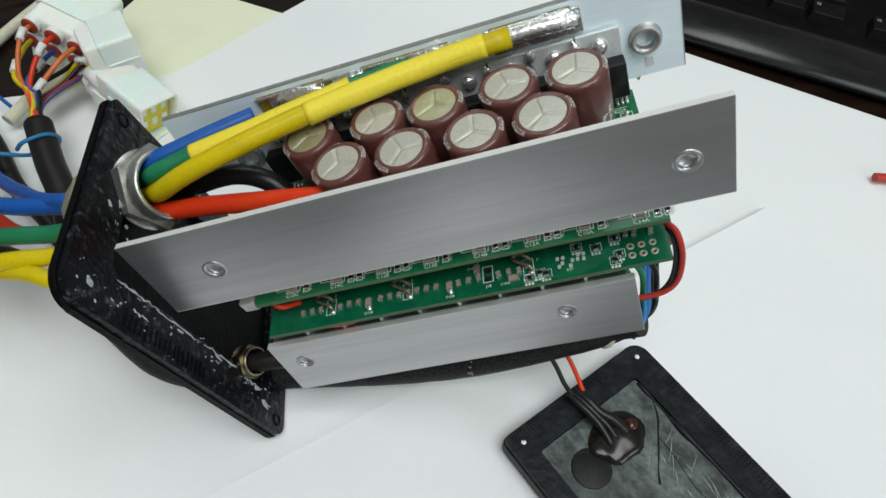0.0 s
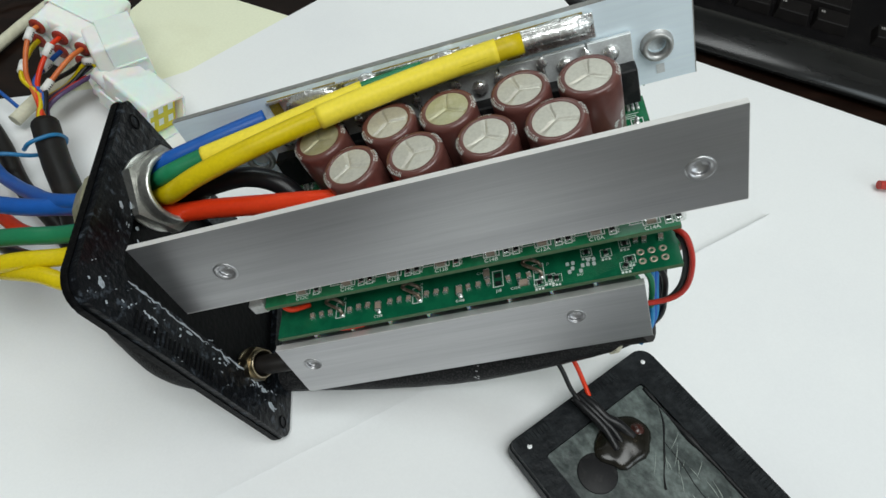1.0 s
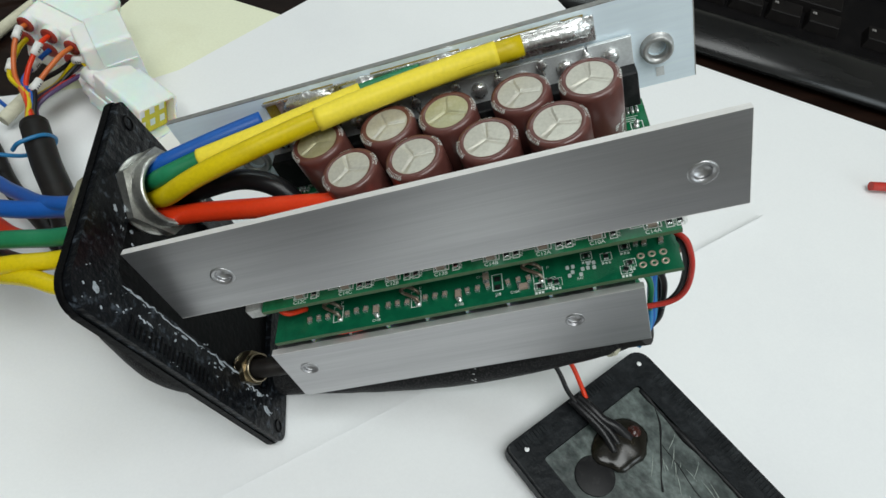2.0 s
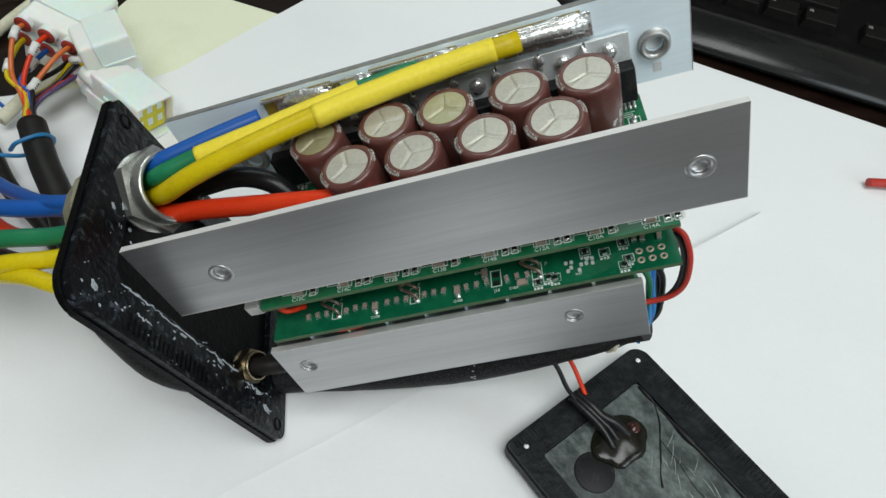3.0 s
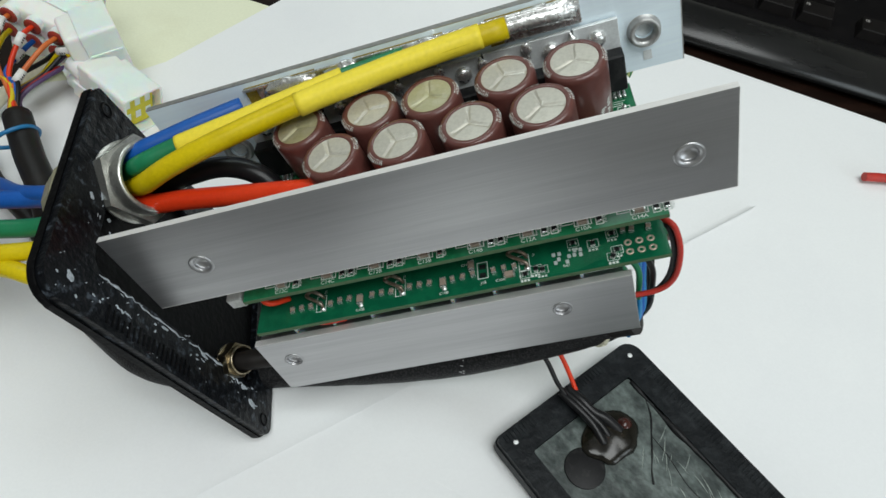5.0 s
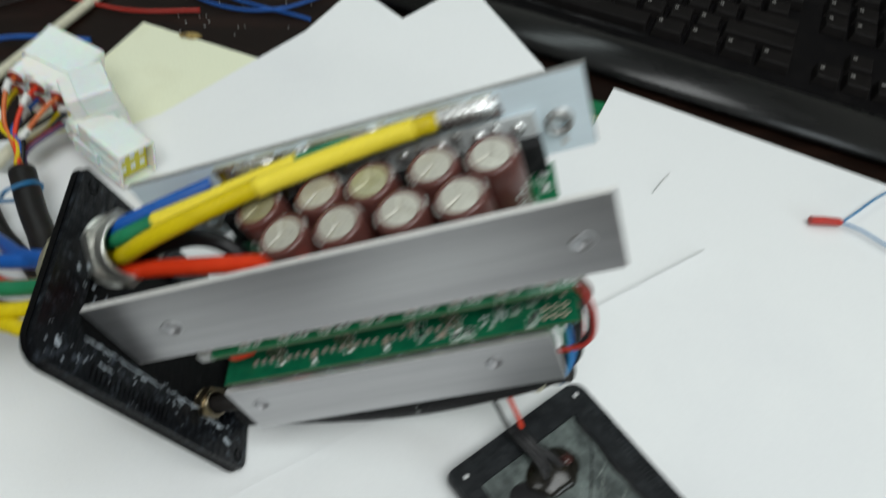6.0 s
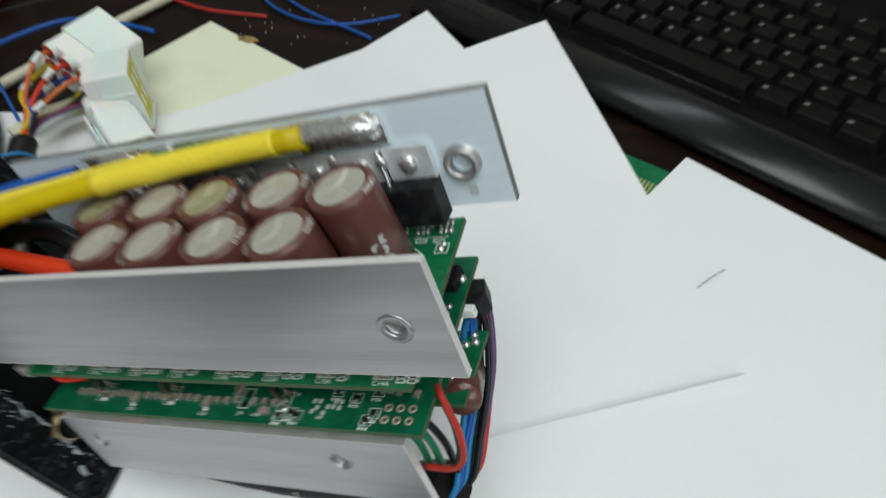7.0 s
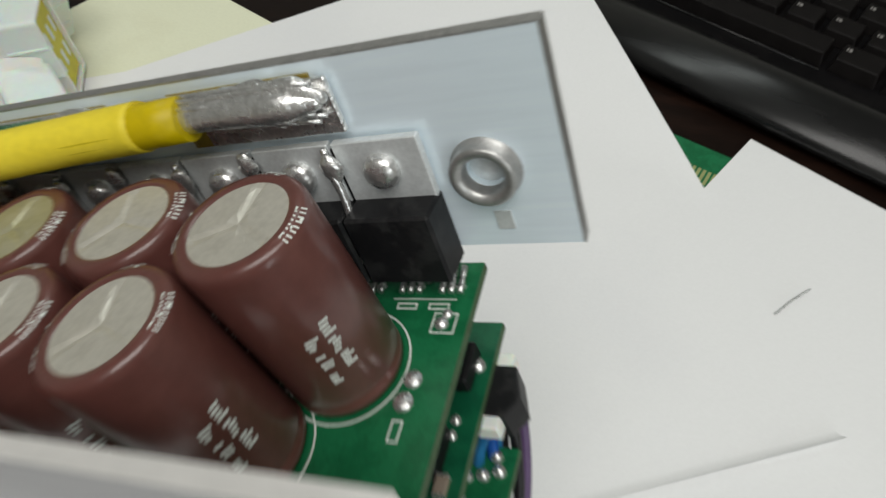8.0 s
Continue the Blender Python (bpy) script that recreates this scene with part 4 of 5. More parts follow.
def cable(name, pts, r, material, parent, label="", n=8, seg=16, jitter=0.0):
    return part(name, tube(B(), pts, r, seg, n, jitter=jitter), material, parent, label)


# thick cables from the gland into the controller
cable("yellow_cable", [(-12, 34, -9), (-3, 28.5, -6), (5, 23.4, -2.1), (16, 22.8, 1.6), (31, 25.4, 3.6), (54, 33, 3.6), (80, 39.5, 3), (113.6, 44.8, 2.4)], 3.05, YEL, ctrl, "yellow motor cable")
cable("heat_shrink", [(54, 33, 3.4), (67, 36.4, 3.3), (80, 39.5, 3), (95, 42.3, 2.7), (106.5, 44, 2.5)], 3.4, YELL, ctrl, "light yellow heat-shrink sleeve", jitter=0.02)
cable("green_cable", [(-12, 35, -6), (-3, 31, -2), (5, 26.7, 2.2), (17, 29.8, 2.8), (34, 33.4, 2.9), (52, 38.6, 2.6), (66, 43.2, 2.0), (84, 46.6, 1.4)], 2.7, GREEN, ctrl, "green motor cable")
cable("heat_shrink", [(17, 29.8, 2.8), (25, 31.4, 2.9), (34, 33.4, 2.9), (43, 36, 2.8), (52, 38.6, 2.6), (66, 43.2, 2.0)], 3.1, YELL, ctrl, "light yellow heat-shrink sleeve", jitter=0.02)
cable("blue_cable", [(-12, 37, -5), (-4, 34, -0.5), (2.4, 32, 2.9), (13.7, 36, 2.9), (23.8, 40, 2.4), (33, 44.6, 1.2)], 2.7, BLUE, ctrl, "blue motor cable")
cable("red_cable", [(-12, 31, -13), (-4, 26.5, -11), (3, 23.4, -10.2), (13.6, 21.5, -10), (31.3, 18, -10.4), (51.6, 14, -11), (66, 10.6, -12), (76, 8, -16), (80, 7, -28)], 3.0, RED, ctrl, "red supply cable")
cable("black_cable", [(-12, 35, -13), (0, 33, -11), (10, 33, -9.8), (23, 33, -10), (33, 30.5, -14), (38, 27.5, -22), (40, 26, -31)], 3.2, BLACKW, ctrl, "black supply cable")
# bare strands fanning out to the pad
for k in range(22):
    a = 2 * math.pi * k / 22
    r0, ex = 2.1 * (0.6 + 0.4 * (k % 2)), rnd.uniform(126, 133)
    bm = tube(B(), [(113, 45.2 + r0 * math.cos(a) * 0.8, 3 + r0 * math.sin(a)), (119, 45.8 + r0 * math.cos(a) * 0.8, 2.4 + r0 * math.sin(a) * 1.1), (ex, 46.9 + 0.3 * math.cos(a), 1.3 + 2.8 * math.sin(a))], 0.34, 6, 5)
    part("wire_strand", bm, SOLDER, ctrl)

part("solder_coat", tube(B(), [(112.8, 45.0, 2.4), (117, 45.5, 2.3), (123, 46.0, 1.9), (128, 46.5, 1.5), (132.5, 47.2, 1.2)], [2.3, 2.25, 2.4, 2.2, 0.9], 14, 6, jitter=0.15), SOLDER, ctrl, "smooth tinned end of the cable")
cable("gland_cable", [(-8, 9.5, -73.5), (4, 9.5, -74.5), (14, 12, -78), (26, 18, -86)], 3.6, SHEATH, ctrl, "black cable through the brass gland")


# ---- wires and sleeves of the controller, given in the table's axes ----
TAB = CTRL.inverted()


def local(*pts):
    """Points given over the table, in millimetres, in the controller's own axes."""
    return [tuple((TAB @ (Vector(p) * 0.001)) * 1000) for p in pts]


def hose(name, pts, r, material, label="", **kw):
    return cable(name, local(*pts), r, material, ctrl, label, **kw)


hose("braided_sleeve", [(151, 0, 57), (146, 1, 50), (130, 3, 35), (103, 4, 20), (75, 5, 12), (50, 6, 8), (20, 6, 7), (-4.5, 7, 6.6), (-19, 11.5, 6.6), (-30, 19.5, 6.8), (-42, 30, 7), (-52, 43, 8.5), (-63, 63, 12), (-74, 88, 16)], 6.3, BRAID, "black braided cable sleeve", jitter=0.04)
hose("sleeve_end", [(157, -1, 63), (151, 0.5, 57), (145, 1.5, 49.5)], [6.8, 6.6, 6.4], SHEATH, "black cut end of the sleeve")
bm = B()
for k in range(26):
    a, u = rnd.uniform(-0.7, 0.7), rnd.uniform(-4, 4)
    box(bm, u - 0.5, u + 0.5, -0.12, 0.12, 5.75, 5.95, 0, Matrix.Rotation(a, 4, "X") @ Matrix.Translation((0, 0, 0)))
part("frayed_patch", bm, FRAY, ctrl, "pale worn patch in the braid", at=TAB @ mm(104, 3.5, 20, 42, 28, 5))
hose("cable_tie", [(149, -6, 52), (150, -4, 58), (150, 3, 59), (149.5, 7.5, 54), (148, 5, 47), (148, -3, 46.5), (149, -6, 52)], 0.9, CREAM, "pale nylon cable tie", seg=6)
hose("cable_tie", [(-2.5, 1, 6), (-2.2, 3, 11.5), (-1.6, 8, 13.6), (-1, 12, 10), (-1.4, 12.5, 4), (-2, 5, 1.6), (-2.5, 1, 6)], 0.8, CREAM, "cream cable tie round the sleeve", seg=6)
hose("cable_sheath", [(-66, 70, 16), (-74, 88, 20), (-84, 105, 21), (-97, 130, 21)], 6.4, SHEATH, "black cable sheath")
hose("cable_sheath", [(-58, 50, 8), (-82, 80, 8), (-104, 102, 9), (-122, 128, 8), (-140, 150, 6), (-164, 172, 5)], 4.2, SHEATH, "black cable sheath")
hose("blue_tie", [(-101, 113, 22), (-95, 112, 28), (-87, 118, 27), (-86, 123, 19), (-92, 122, 12.5), (-101, 116, 15), (-112, 112, 20), (-126, 112, 16), (-150, 114, 6)], 1.0, TEAL, "blue wire tied round the sheath", seg=8)

# red loop and wire bundle at the open end
cable("red_wire", [(142.6, 12, -47.8), (145.0, 8.4, -46.4), (146.6, 6.4, -48.6), (147.2, 5.6, -57), (145.2, 5.4, -67), (140.5, 5.8, -72.4), (132, 7, -74.5)], 0.85, DRED, ctrl, "red wire looping to the board")
cable("black_wire", [(141.4, 13.4, -49.2), (144.0, 9.8, -48.0), (145.4, 7.8, -50), (145.8, 7.0, -57.8), (143.8, 6.8, -67.8), (139.4, 7.0, -74), (132, 8.4, -76.4)], 0.95, BLACKW, ctrl, "black wire looping to the board")
bundle = [(BLACKW, 0, 0), (DRED, 2.2, 1), (TEAL, -2.4, -1.2), (BLUE, -4.4, -2.2), (TEAL, -5.8, -3.2), (BLACKW, 1.2, -2.0), (DRED, 3.4, 2.4), (PURPLE, 2.5, 1.8), (BLACKW, -1, 1.6)]
for k, (material, dy, dx) in enumerate(bundle):
    w = rnd.uniform(-0.8, 0.8)
    cable("bundle_wire", [(143 + dx * 0.4, 43 + dy, -52), (142.8 + dx * 0.8 + w, 41 + dy, -58), (142.2 + dx * 0.8 + w, 33 + dy, -70), (139 + dx, 22 + dy * 0.8, -83), (136.5 + dx * 0.8, 15 + dy * 0.6, -91), (129, 11 + dy * 0.5, -95.5 + dx * 0.5)], 0.95, material, ctrl,
          {id(BLACKW): "black", id(DRED): "dark red", id(BLUE): "blue", id(TEAL): "light blue", id(GREEN): "green", id(RED): "red", id(PURPLE): "purple"}[id(material)] + " insulated wire", seg=10)
for k, (x, material) in enumerate(((128, GREEN), (131.5, GREEN), (135.5, BLACKW))):
    cable("board_wire", [(x, 6 + k, -50.5), (x + 1, 7 + k, -56), (x + 4, 9, -66), (x + 3, 10, -80)], 0.95, material, ctrl, "thin wire from the board", seg=8)

# thick cables leaving the end plate on the outside
out = [("blue_cable", BLUE, 3.1, (-17, 30, 84), [(-40, 40, 71), (-62, 44, 66), (-95, 60, 52), (-140, 95, 24), (-190, 120, 6)]),
       ("blue_cable", BLUE, 2.8, (-17, 34, 84), [(-36, 39, 75), (-50, 46, 67), (-64, 58, 56), (-84, 76, 40), (-112, 104, 20), (-150, 150, 8), (-190, 190, 5)]),
       ("red_cable", RED, 2.6, (-17, 30, 80), [(-40, 35, 63), (-65, 44, 51), (-98, 72, 36), (-135, 105, 14), (-190, 150, 6)]),
       ("green_cable", GREEN, 3.1, (-17, 26, 80), [(-38, 29, 70), (-56, 30, 67), (-90, 38, 52), (-140, 60, 22), (-190, 85, 7)]),
       ("yellow_cable", YEL, 3.1, (-17, 23, 78), [(-34, 22, 68), (-55, 21, 65), (-95, 24, 50), (-140, 40, 20), (-190, 60, 7)]),
       ("yellow_cable", YEL, 3.0, (-17, 22, 74), [(-32, 13, 66), (-47, 17, 64), (-80, 30, 48), (-120, 55, 20), (-180, 90, 8)]),
       ("black_cable", BLACKW, 2.6, (-17, 28, 76), [(-36, 26, 64), (-60, 32, 52), (-95, 60, 30), (-140, 105, 10), (-195, 170, 5)])]
for name, material, r, a, rest in out:
    hose(name, [a, *rest], r, material, name.split("_")[0] + " insulated cable leaving the gland")

# plugs on the wire ends
def pillow(bm, cx, cy, cz, rx, ry, rz, e=0.19):
    """A moulded block with soft, slightly uneven faces."""
    made = bmesh.ops.create_uvsphere(bm, u_segments=32, v_segments=20, radius=1)
    soft = lambda c: math.copysign(abs(c) ** e, c)
    for v in made["verts"]:
        s = math.hypot(v.co.x, v.co.y)
        k = soft(s) / s if s > 1e-6 else 0
        a, b = (v.co.x / s, v.co.y / s) if s > 1e-6 else (0, 0)
        p = Vector((cx + rx * soft(s) * soft(a), cy + ry * soft(s) * soft(b), cz + rz * soft(v.co.z)))
        v.co = p + 0.35 * noise.noise_vector(p * 0.16)
    for f in bm.faces:
        f.smooth = True


def plug(name, label, m, l, w, h, barrels, levels, seal=None, mouth=0.0, out=7.0):
    """A moulded nylon connector along x: wire barrels, body, and a thin-walled shroud round a yellow retainer."""
    p = thing(name, label, "connector", m, "white wire connectors")
    wall = 1.3
    end = l * 0.84
    bm = B()
    pillow(bm, end * 0.5, 0, h / 2, end * 0.5, w / 2 - wall, h / 2 - wall, 0.14)
    part("housing", bm, NYLON, p)
    turn = Matrix(((0, 0, 1, 0), (1, 0, 0, 0), (0, 1, 0, 0), (0, 0, 0, 1)))
    bm = B()
    frame_ring(bm, rounded(w, h, 2.2, 4, 0, h / 2), rounded(w - 2 * wall, h - 2 * wall, 1.4, 4, 0, h / 2), l * 0.3, l, turn)
    bmesh.ops.bevel(bm, geom=bm.edges[:], offset=0.3, segments=1, affect="EDGES")
    part("shroud", bm, NYLONC, p, "translucent moulded shroud")
    for z in (h * 0.32, h * 0.68):
        bm = B()
        box(bm, l * 0.34, l * 0.96, -w / 2 - 0.8, -w / 2 + 0.1, z - 0.6, z + 0.6, 0.25)
        part("guide_rib", bm, NYLONC, p)
    for k in range(barrels):
        y = (k - (barrels - 1) / 2) * (w - 9) / max(1, barrels - 1) if barrels > 1 else 0
        for z in levels:
            bm = B()
            r = 4.4
            lathe(bm, [(r * 0.6, 0), (r, 0), (r, 9), (r * 0.6, 9), (r * 0.55, 1.5), (r * 0.6, 0)], 16, Matrix.Translation((-out, y, z)) @ Matrix.Rotation(radians(90), 4, "Y"))
            barrel = part("barrel", bm, NYLON, p)
            if seal:
                bm = B()
                lathe(bm, [(r * 0.3, -0.5), (r * 0.95, -0.5), (r * 0.95, 0.1), (r * 0.3, 0.1), (r * 0.3, -0.5)], 16, Matrix.Translation((-out, y, z)) @ Matrix.Rotation(radians(90), 4, "Y"))
                part("wire_seal", bm, seal, barrel, "brown-red rubber wire seal")
    bm = B()
    # latch arm on the near side, standing off the body
    box(bm, l * 0.02, l * 0.55, -w / 2 - 2.0, -w / 2 - 0.9, h * 0.25, h * 0.6, 0.3)
    box(bm, l * 0.45, l * 0.55, -w / 2 - 1.0, -w / 2 + 0.2, h * 0.25, h * 0.6)
    part("latch", bm, NYLONC, p)
    if mouth:
        bm = B()
        box(bm, end - 0.4, end + mouth, -w / 2 + wall + 0.8, w / 2 - wall - 0.8, wall + 0.8, h - wall - 0.8, 0.3)
        ret = part("retainer", bm, YINSERT, p, "yellow retainer in the mouth")
        cols = max(2, round(w / 8))
        for a in range(cols):
            for b in (0.34, 0.66):
                bm = B()
                y = ((a + 0.5) / cols - 0.5) * (w - 2 * wall - 2)
                box(bm, end + mouth - 0.3, end + mouth + 0.12, y - 1.5, y + 1.5, h * b - h * 0.09, h * b + h * 0.09, 0.1)
                part("socket", bm, NYLON, ret)
    return p


PLUG_A, PLUG_B, PLUG_C = mm(-109, 184, 7, 22, 0, 74), mm(-82, 172, 1.5, 0, -3, 28), mm(-75, 165, 5.6, -10, 8, -39)
plug("wire_connector", "milky white six-way connector with orange wires", PLUG_A, 36, 32, 36, 3, (20, 30), seal=SEAL, out=2.5)
plug("wire_connector", "clear nylon connector with a yellow retainer", PLUG_B, 25, 25, 39, 1, (14,), mouth=2.2)
plug("wire_connector", "milky white connector with a yellow retainer", PLUG_C, 36, 22, 24, 2, (7, 16.5), mouth=0.8)


def lead(pts, r, material, label):
    bm = tube(B(), pts, r, 8, 8)
    return part("plug_wire", bm, material, ctrl, label, at=TAB)


def marker(pts, share):
    """A printed white sleeve threaded on a wire, at a share of its length."""
    line = catmull(pts, 8)
    i = int(share * (len(line) - 2))
    way = (line[i + 1] - line[i]).normalized()
    bm = B()
    lathe(bm, [(1.25, -3.4), (1.95, -3.4), (1.95, 3.4), (1.25, 3.4), (1.25, -3.4)], 12)
    m = Matrix.Translation(line[i] * 0.001) @ way.to_track_quat("Z", "Y").to_matrix().to_4x4()
    tube_ob = part("marker_tube", bm, WTUBE, ctrl, "white wire marker tube", at=TAB @ m)
    bm = B()
    for k in range(3):
        box(bm, 1.9, 2.0, -0.5, 0.5, -1.6 + 1.2 * k, -1.0 + 1.2 * k)
    part("mark", bm, EPOXY, tube_ob)


def entry(m, x, y, z):
    """A point of a connector, over the table, in millimetres."""
    return tuple((m @ Vector((x / 1000, y / 1000, z / 1000))) * 1000)


for k, (material, y, z) in enumerate(((ORANGE, 11.5, 30), (RED, 0, 30), (YEL, 11.5, 20), (ORANGE, -11.5, 30), (BLUE, 0, 20), (BLACKW, -11.5, 20))):
    a = entry(PLUG_A, -1, y, z)
    e = (-99 + 1.6 * math.cos(k), 132, 21 + 2 * math.sin(k))
    run = [a, entry(PLUG_A, -12, y * 0.9, z + 1), (a[0] * 0.6 - 46, 158 - k, 30 - k * 0.8), (-105 + k, 146, 25), e, (-95, 126, 21)]
    if k != 5:
        marker(run, (0.2, 0.24, 0.34, 0.5, 0.26)[k])
    lead(run, 1.2, material, "thin insulated wire to the connector")
for k, (material, y, z) in enumerate(((YEL, -6, 16.5), (PURPLE, 6, 16.5), (BLACKW, 2, 18), (DRED, -6, 7), (PURPLE, 6, 7))):
    run = [entry(PLUG_C, -5, y, z), entry(PLUG_C, -15, y, z + 2), (-98 + k, 164 - 2.2 * k, 17 + k), (-105 + k, 148 - k, 19), (-98 + k * 0.8, 131, 20), (-95, 126, 20)]
    if k < 3:
        marker(run, (0.2, 0.27, 0.24)[k])
    lead(run, 1.1, material, "thin insulated wire to the connector")


# ---- the lid with the lamp, lying on the paper ----
def build_lid():
    lid = thing("end_cover", "black plastic cover with scratched grey potting and an unlit lamp", "cover", mm(148, -8.4, 3.6, 0, 0, 34.3))
    w, h = 73, 114
    bm = B()
    prism(bm, corners(w, h, (6.5, 3, 4, 6), 6, 0, -h / 2 + 6), 0, 5.5, None, 0.6)
    part("base", bm, LIDP, lid)
    bm = B()
    frame_ring(bm, corners(w - 1, h - 1, (6.2, 2.7, 3.7, 5.7), 6, 0, -h / 2 + 6), rounded(51, 92, 1.5, 6, -2, -h / 2 + 5), 5.5, 8.4)
    part("rim", bm, LIDP, lid, "ribbed raised rim")
    bm = B()
    prism(bm, rounded(50.4, 91.4, 1.2, 6, -2, -h / 2 + 5), 5.5, 7.4)
    part("potting", bm, POTTING, lid, "scratched grey-green potting compound")
    for k in range(34):
        bm = B()
        box(bm, -33 + 1.5 * k - 0.3, -33 + 1.5 * k + 0.3, 0.2 + rnd.random(), 4.4, 8.3, 8.75, 0.1)
        if not 9 < k < 22:
            part("rib", bm, LIDP, lid)
        else:
            bm.free()
    for k in range(56):
        bm = B()
        box(bm, 30.5 + rnd.random(), 35, -8 - 1.7 * k - 0.3, -8 - 1.7 * k + 0.3, 8.3, 8.7, 0.1)
        part("rib", bm, LIDP, lid)
    for x, y in ((-30.5, 0), (30.5, 0), (-30.5, -101), (30.5, -101)):
        bm = B()
        lathe(bm, [(0.95, 8.3), (0.95, 8.46), (0, 8.46)], 18, Matrix.Translation((x, y, 0)))
        part("screw_hole", bm, PAPER, lid, "screw hole showing the paper")
    # crack in the potting, gap along the rim
    bm = B()
    tube(bm, [(22.8, -16, 7.35), (19, -22.5, 7.4), (13.5, -28, 7.4), (8.4, -33, 7.38), (3.7, -37.2, 7.4), (0.5, -41, 7.4)], 0.42, 5, 6, jitter=0.8)
    tube(bm, [(13.5, -28, 7.36), (12.6, -38, 7.36), (10.5, -50, 7.36), (12, -64, 7.36)], 0.22, 5, 6)
    part("crack", bm, EPOXY, lid)
    bm = B()
    tube(bm, [(22.9, -8, 7.3), (22.6, -30, 7.4), (23.1, -52, 7.3), (22.7, -95, 7.3)], 1.1, 6, 8, jitter=0.9)
    part("gap", bm, EPOXY, lid)
    for k in range(34):
        # pale scratches in the potting
        x, y, a = rnd.uniform(4, 19), rnd.uniform(-76, -26), radians(rnd.gauss(62, 22))
        d = Vector((math.cos(a), math.sin(a), 0)) * rnd.uniform(2, 6)
        c = Vector((x, y, 7.36))
        part("scratch", tube(B(), [c - d, c + Vector((0.3, -0.2, 0)), c + d], [0.02, rnd.uniform(0.1, 0.32), 0.02], 5, 4), SCRATCH, lid)
    bm = B()
    lathe(bm, [(7.6, 7.3), (7.6, 7.75), (7.2, 7.9), (0, 7.9)], 32, Matrix.Translation((-16, -22, 0)))
    part("round_plug", bm, EPOXY, lid, "dull black round plug")
    part("glue_blob", lump(-0.5, -19.5, 8.2, 11.5, 9.5, 3.0, 0.35, 0.12), GLUE, lid, "glossy dark glue round the lamp")
    bm = B()
    lathe(bm, [(3.0, -2), (3.0, 1.6), (2.6, 2.8), (1.4, 3.5), (0, 3.7)], 20, Matrix.Translation((6.8, -18.6, 8.0)) @ pose(0, 0, 0, 35, 25, 0))
    part("lamp", bm, LEDR, lid, "small dark red lamp, unlit")
    part("green_core", lump(-1.5, -23, 10.0, 2.4, 2.0, 0.9, 0.5, 0.5), GREEN, lid)
    for x0, x1, r in ((-4.2, -4.6, 1.6), (-2.4, -1.4, 1.35), (-0.6, 3.6, 1.85)):
        bm = tube(B(), [(x0 - 1.6, 4, 13), (x0 - 0.6, -3, 12.8), (x0 + 0.2, -9, 12.2), ((x0 + x1) / 2 + 0.4, -14, 11.6), (x1, -20, 9.6)], [r * 0.85, r, r * 1.05, r], 10, jitter=0.25)
        part("shrink_tube", bm, BLACKW, lid, "black heat-shrink tube")
    part("red_lead", tube(B(), [(-0.5, 1, 13.5), (0.5, 6, 16), (0.5, 12, 21), (-1, 20, 28)], 0.95, 8), RED, lid, "red wire")
    part("black_lead", tube(B(), [(-5, 2, 13.5), (-5.5, 7, 16), (-6, 13, 22), (-7.5, 19, 28)], 0.95, 8), BLACKW, lid, "black wire")


build_lid()


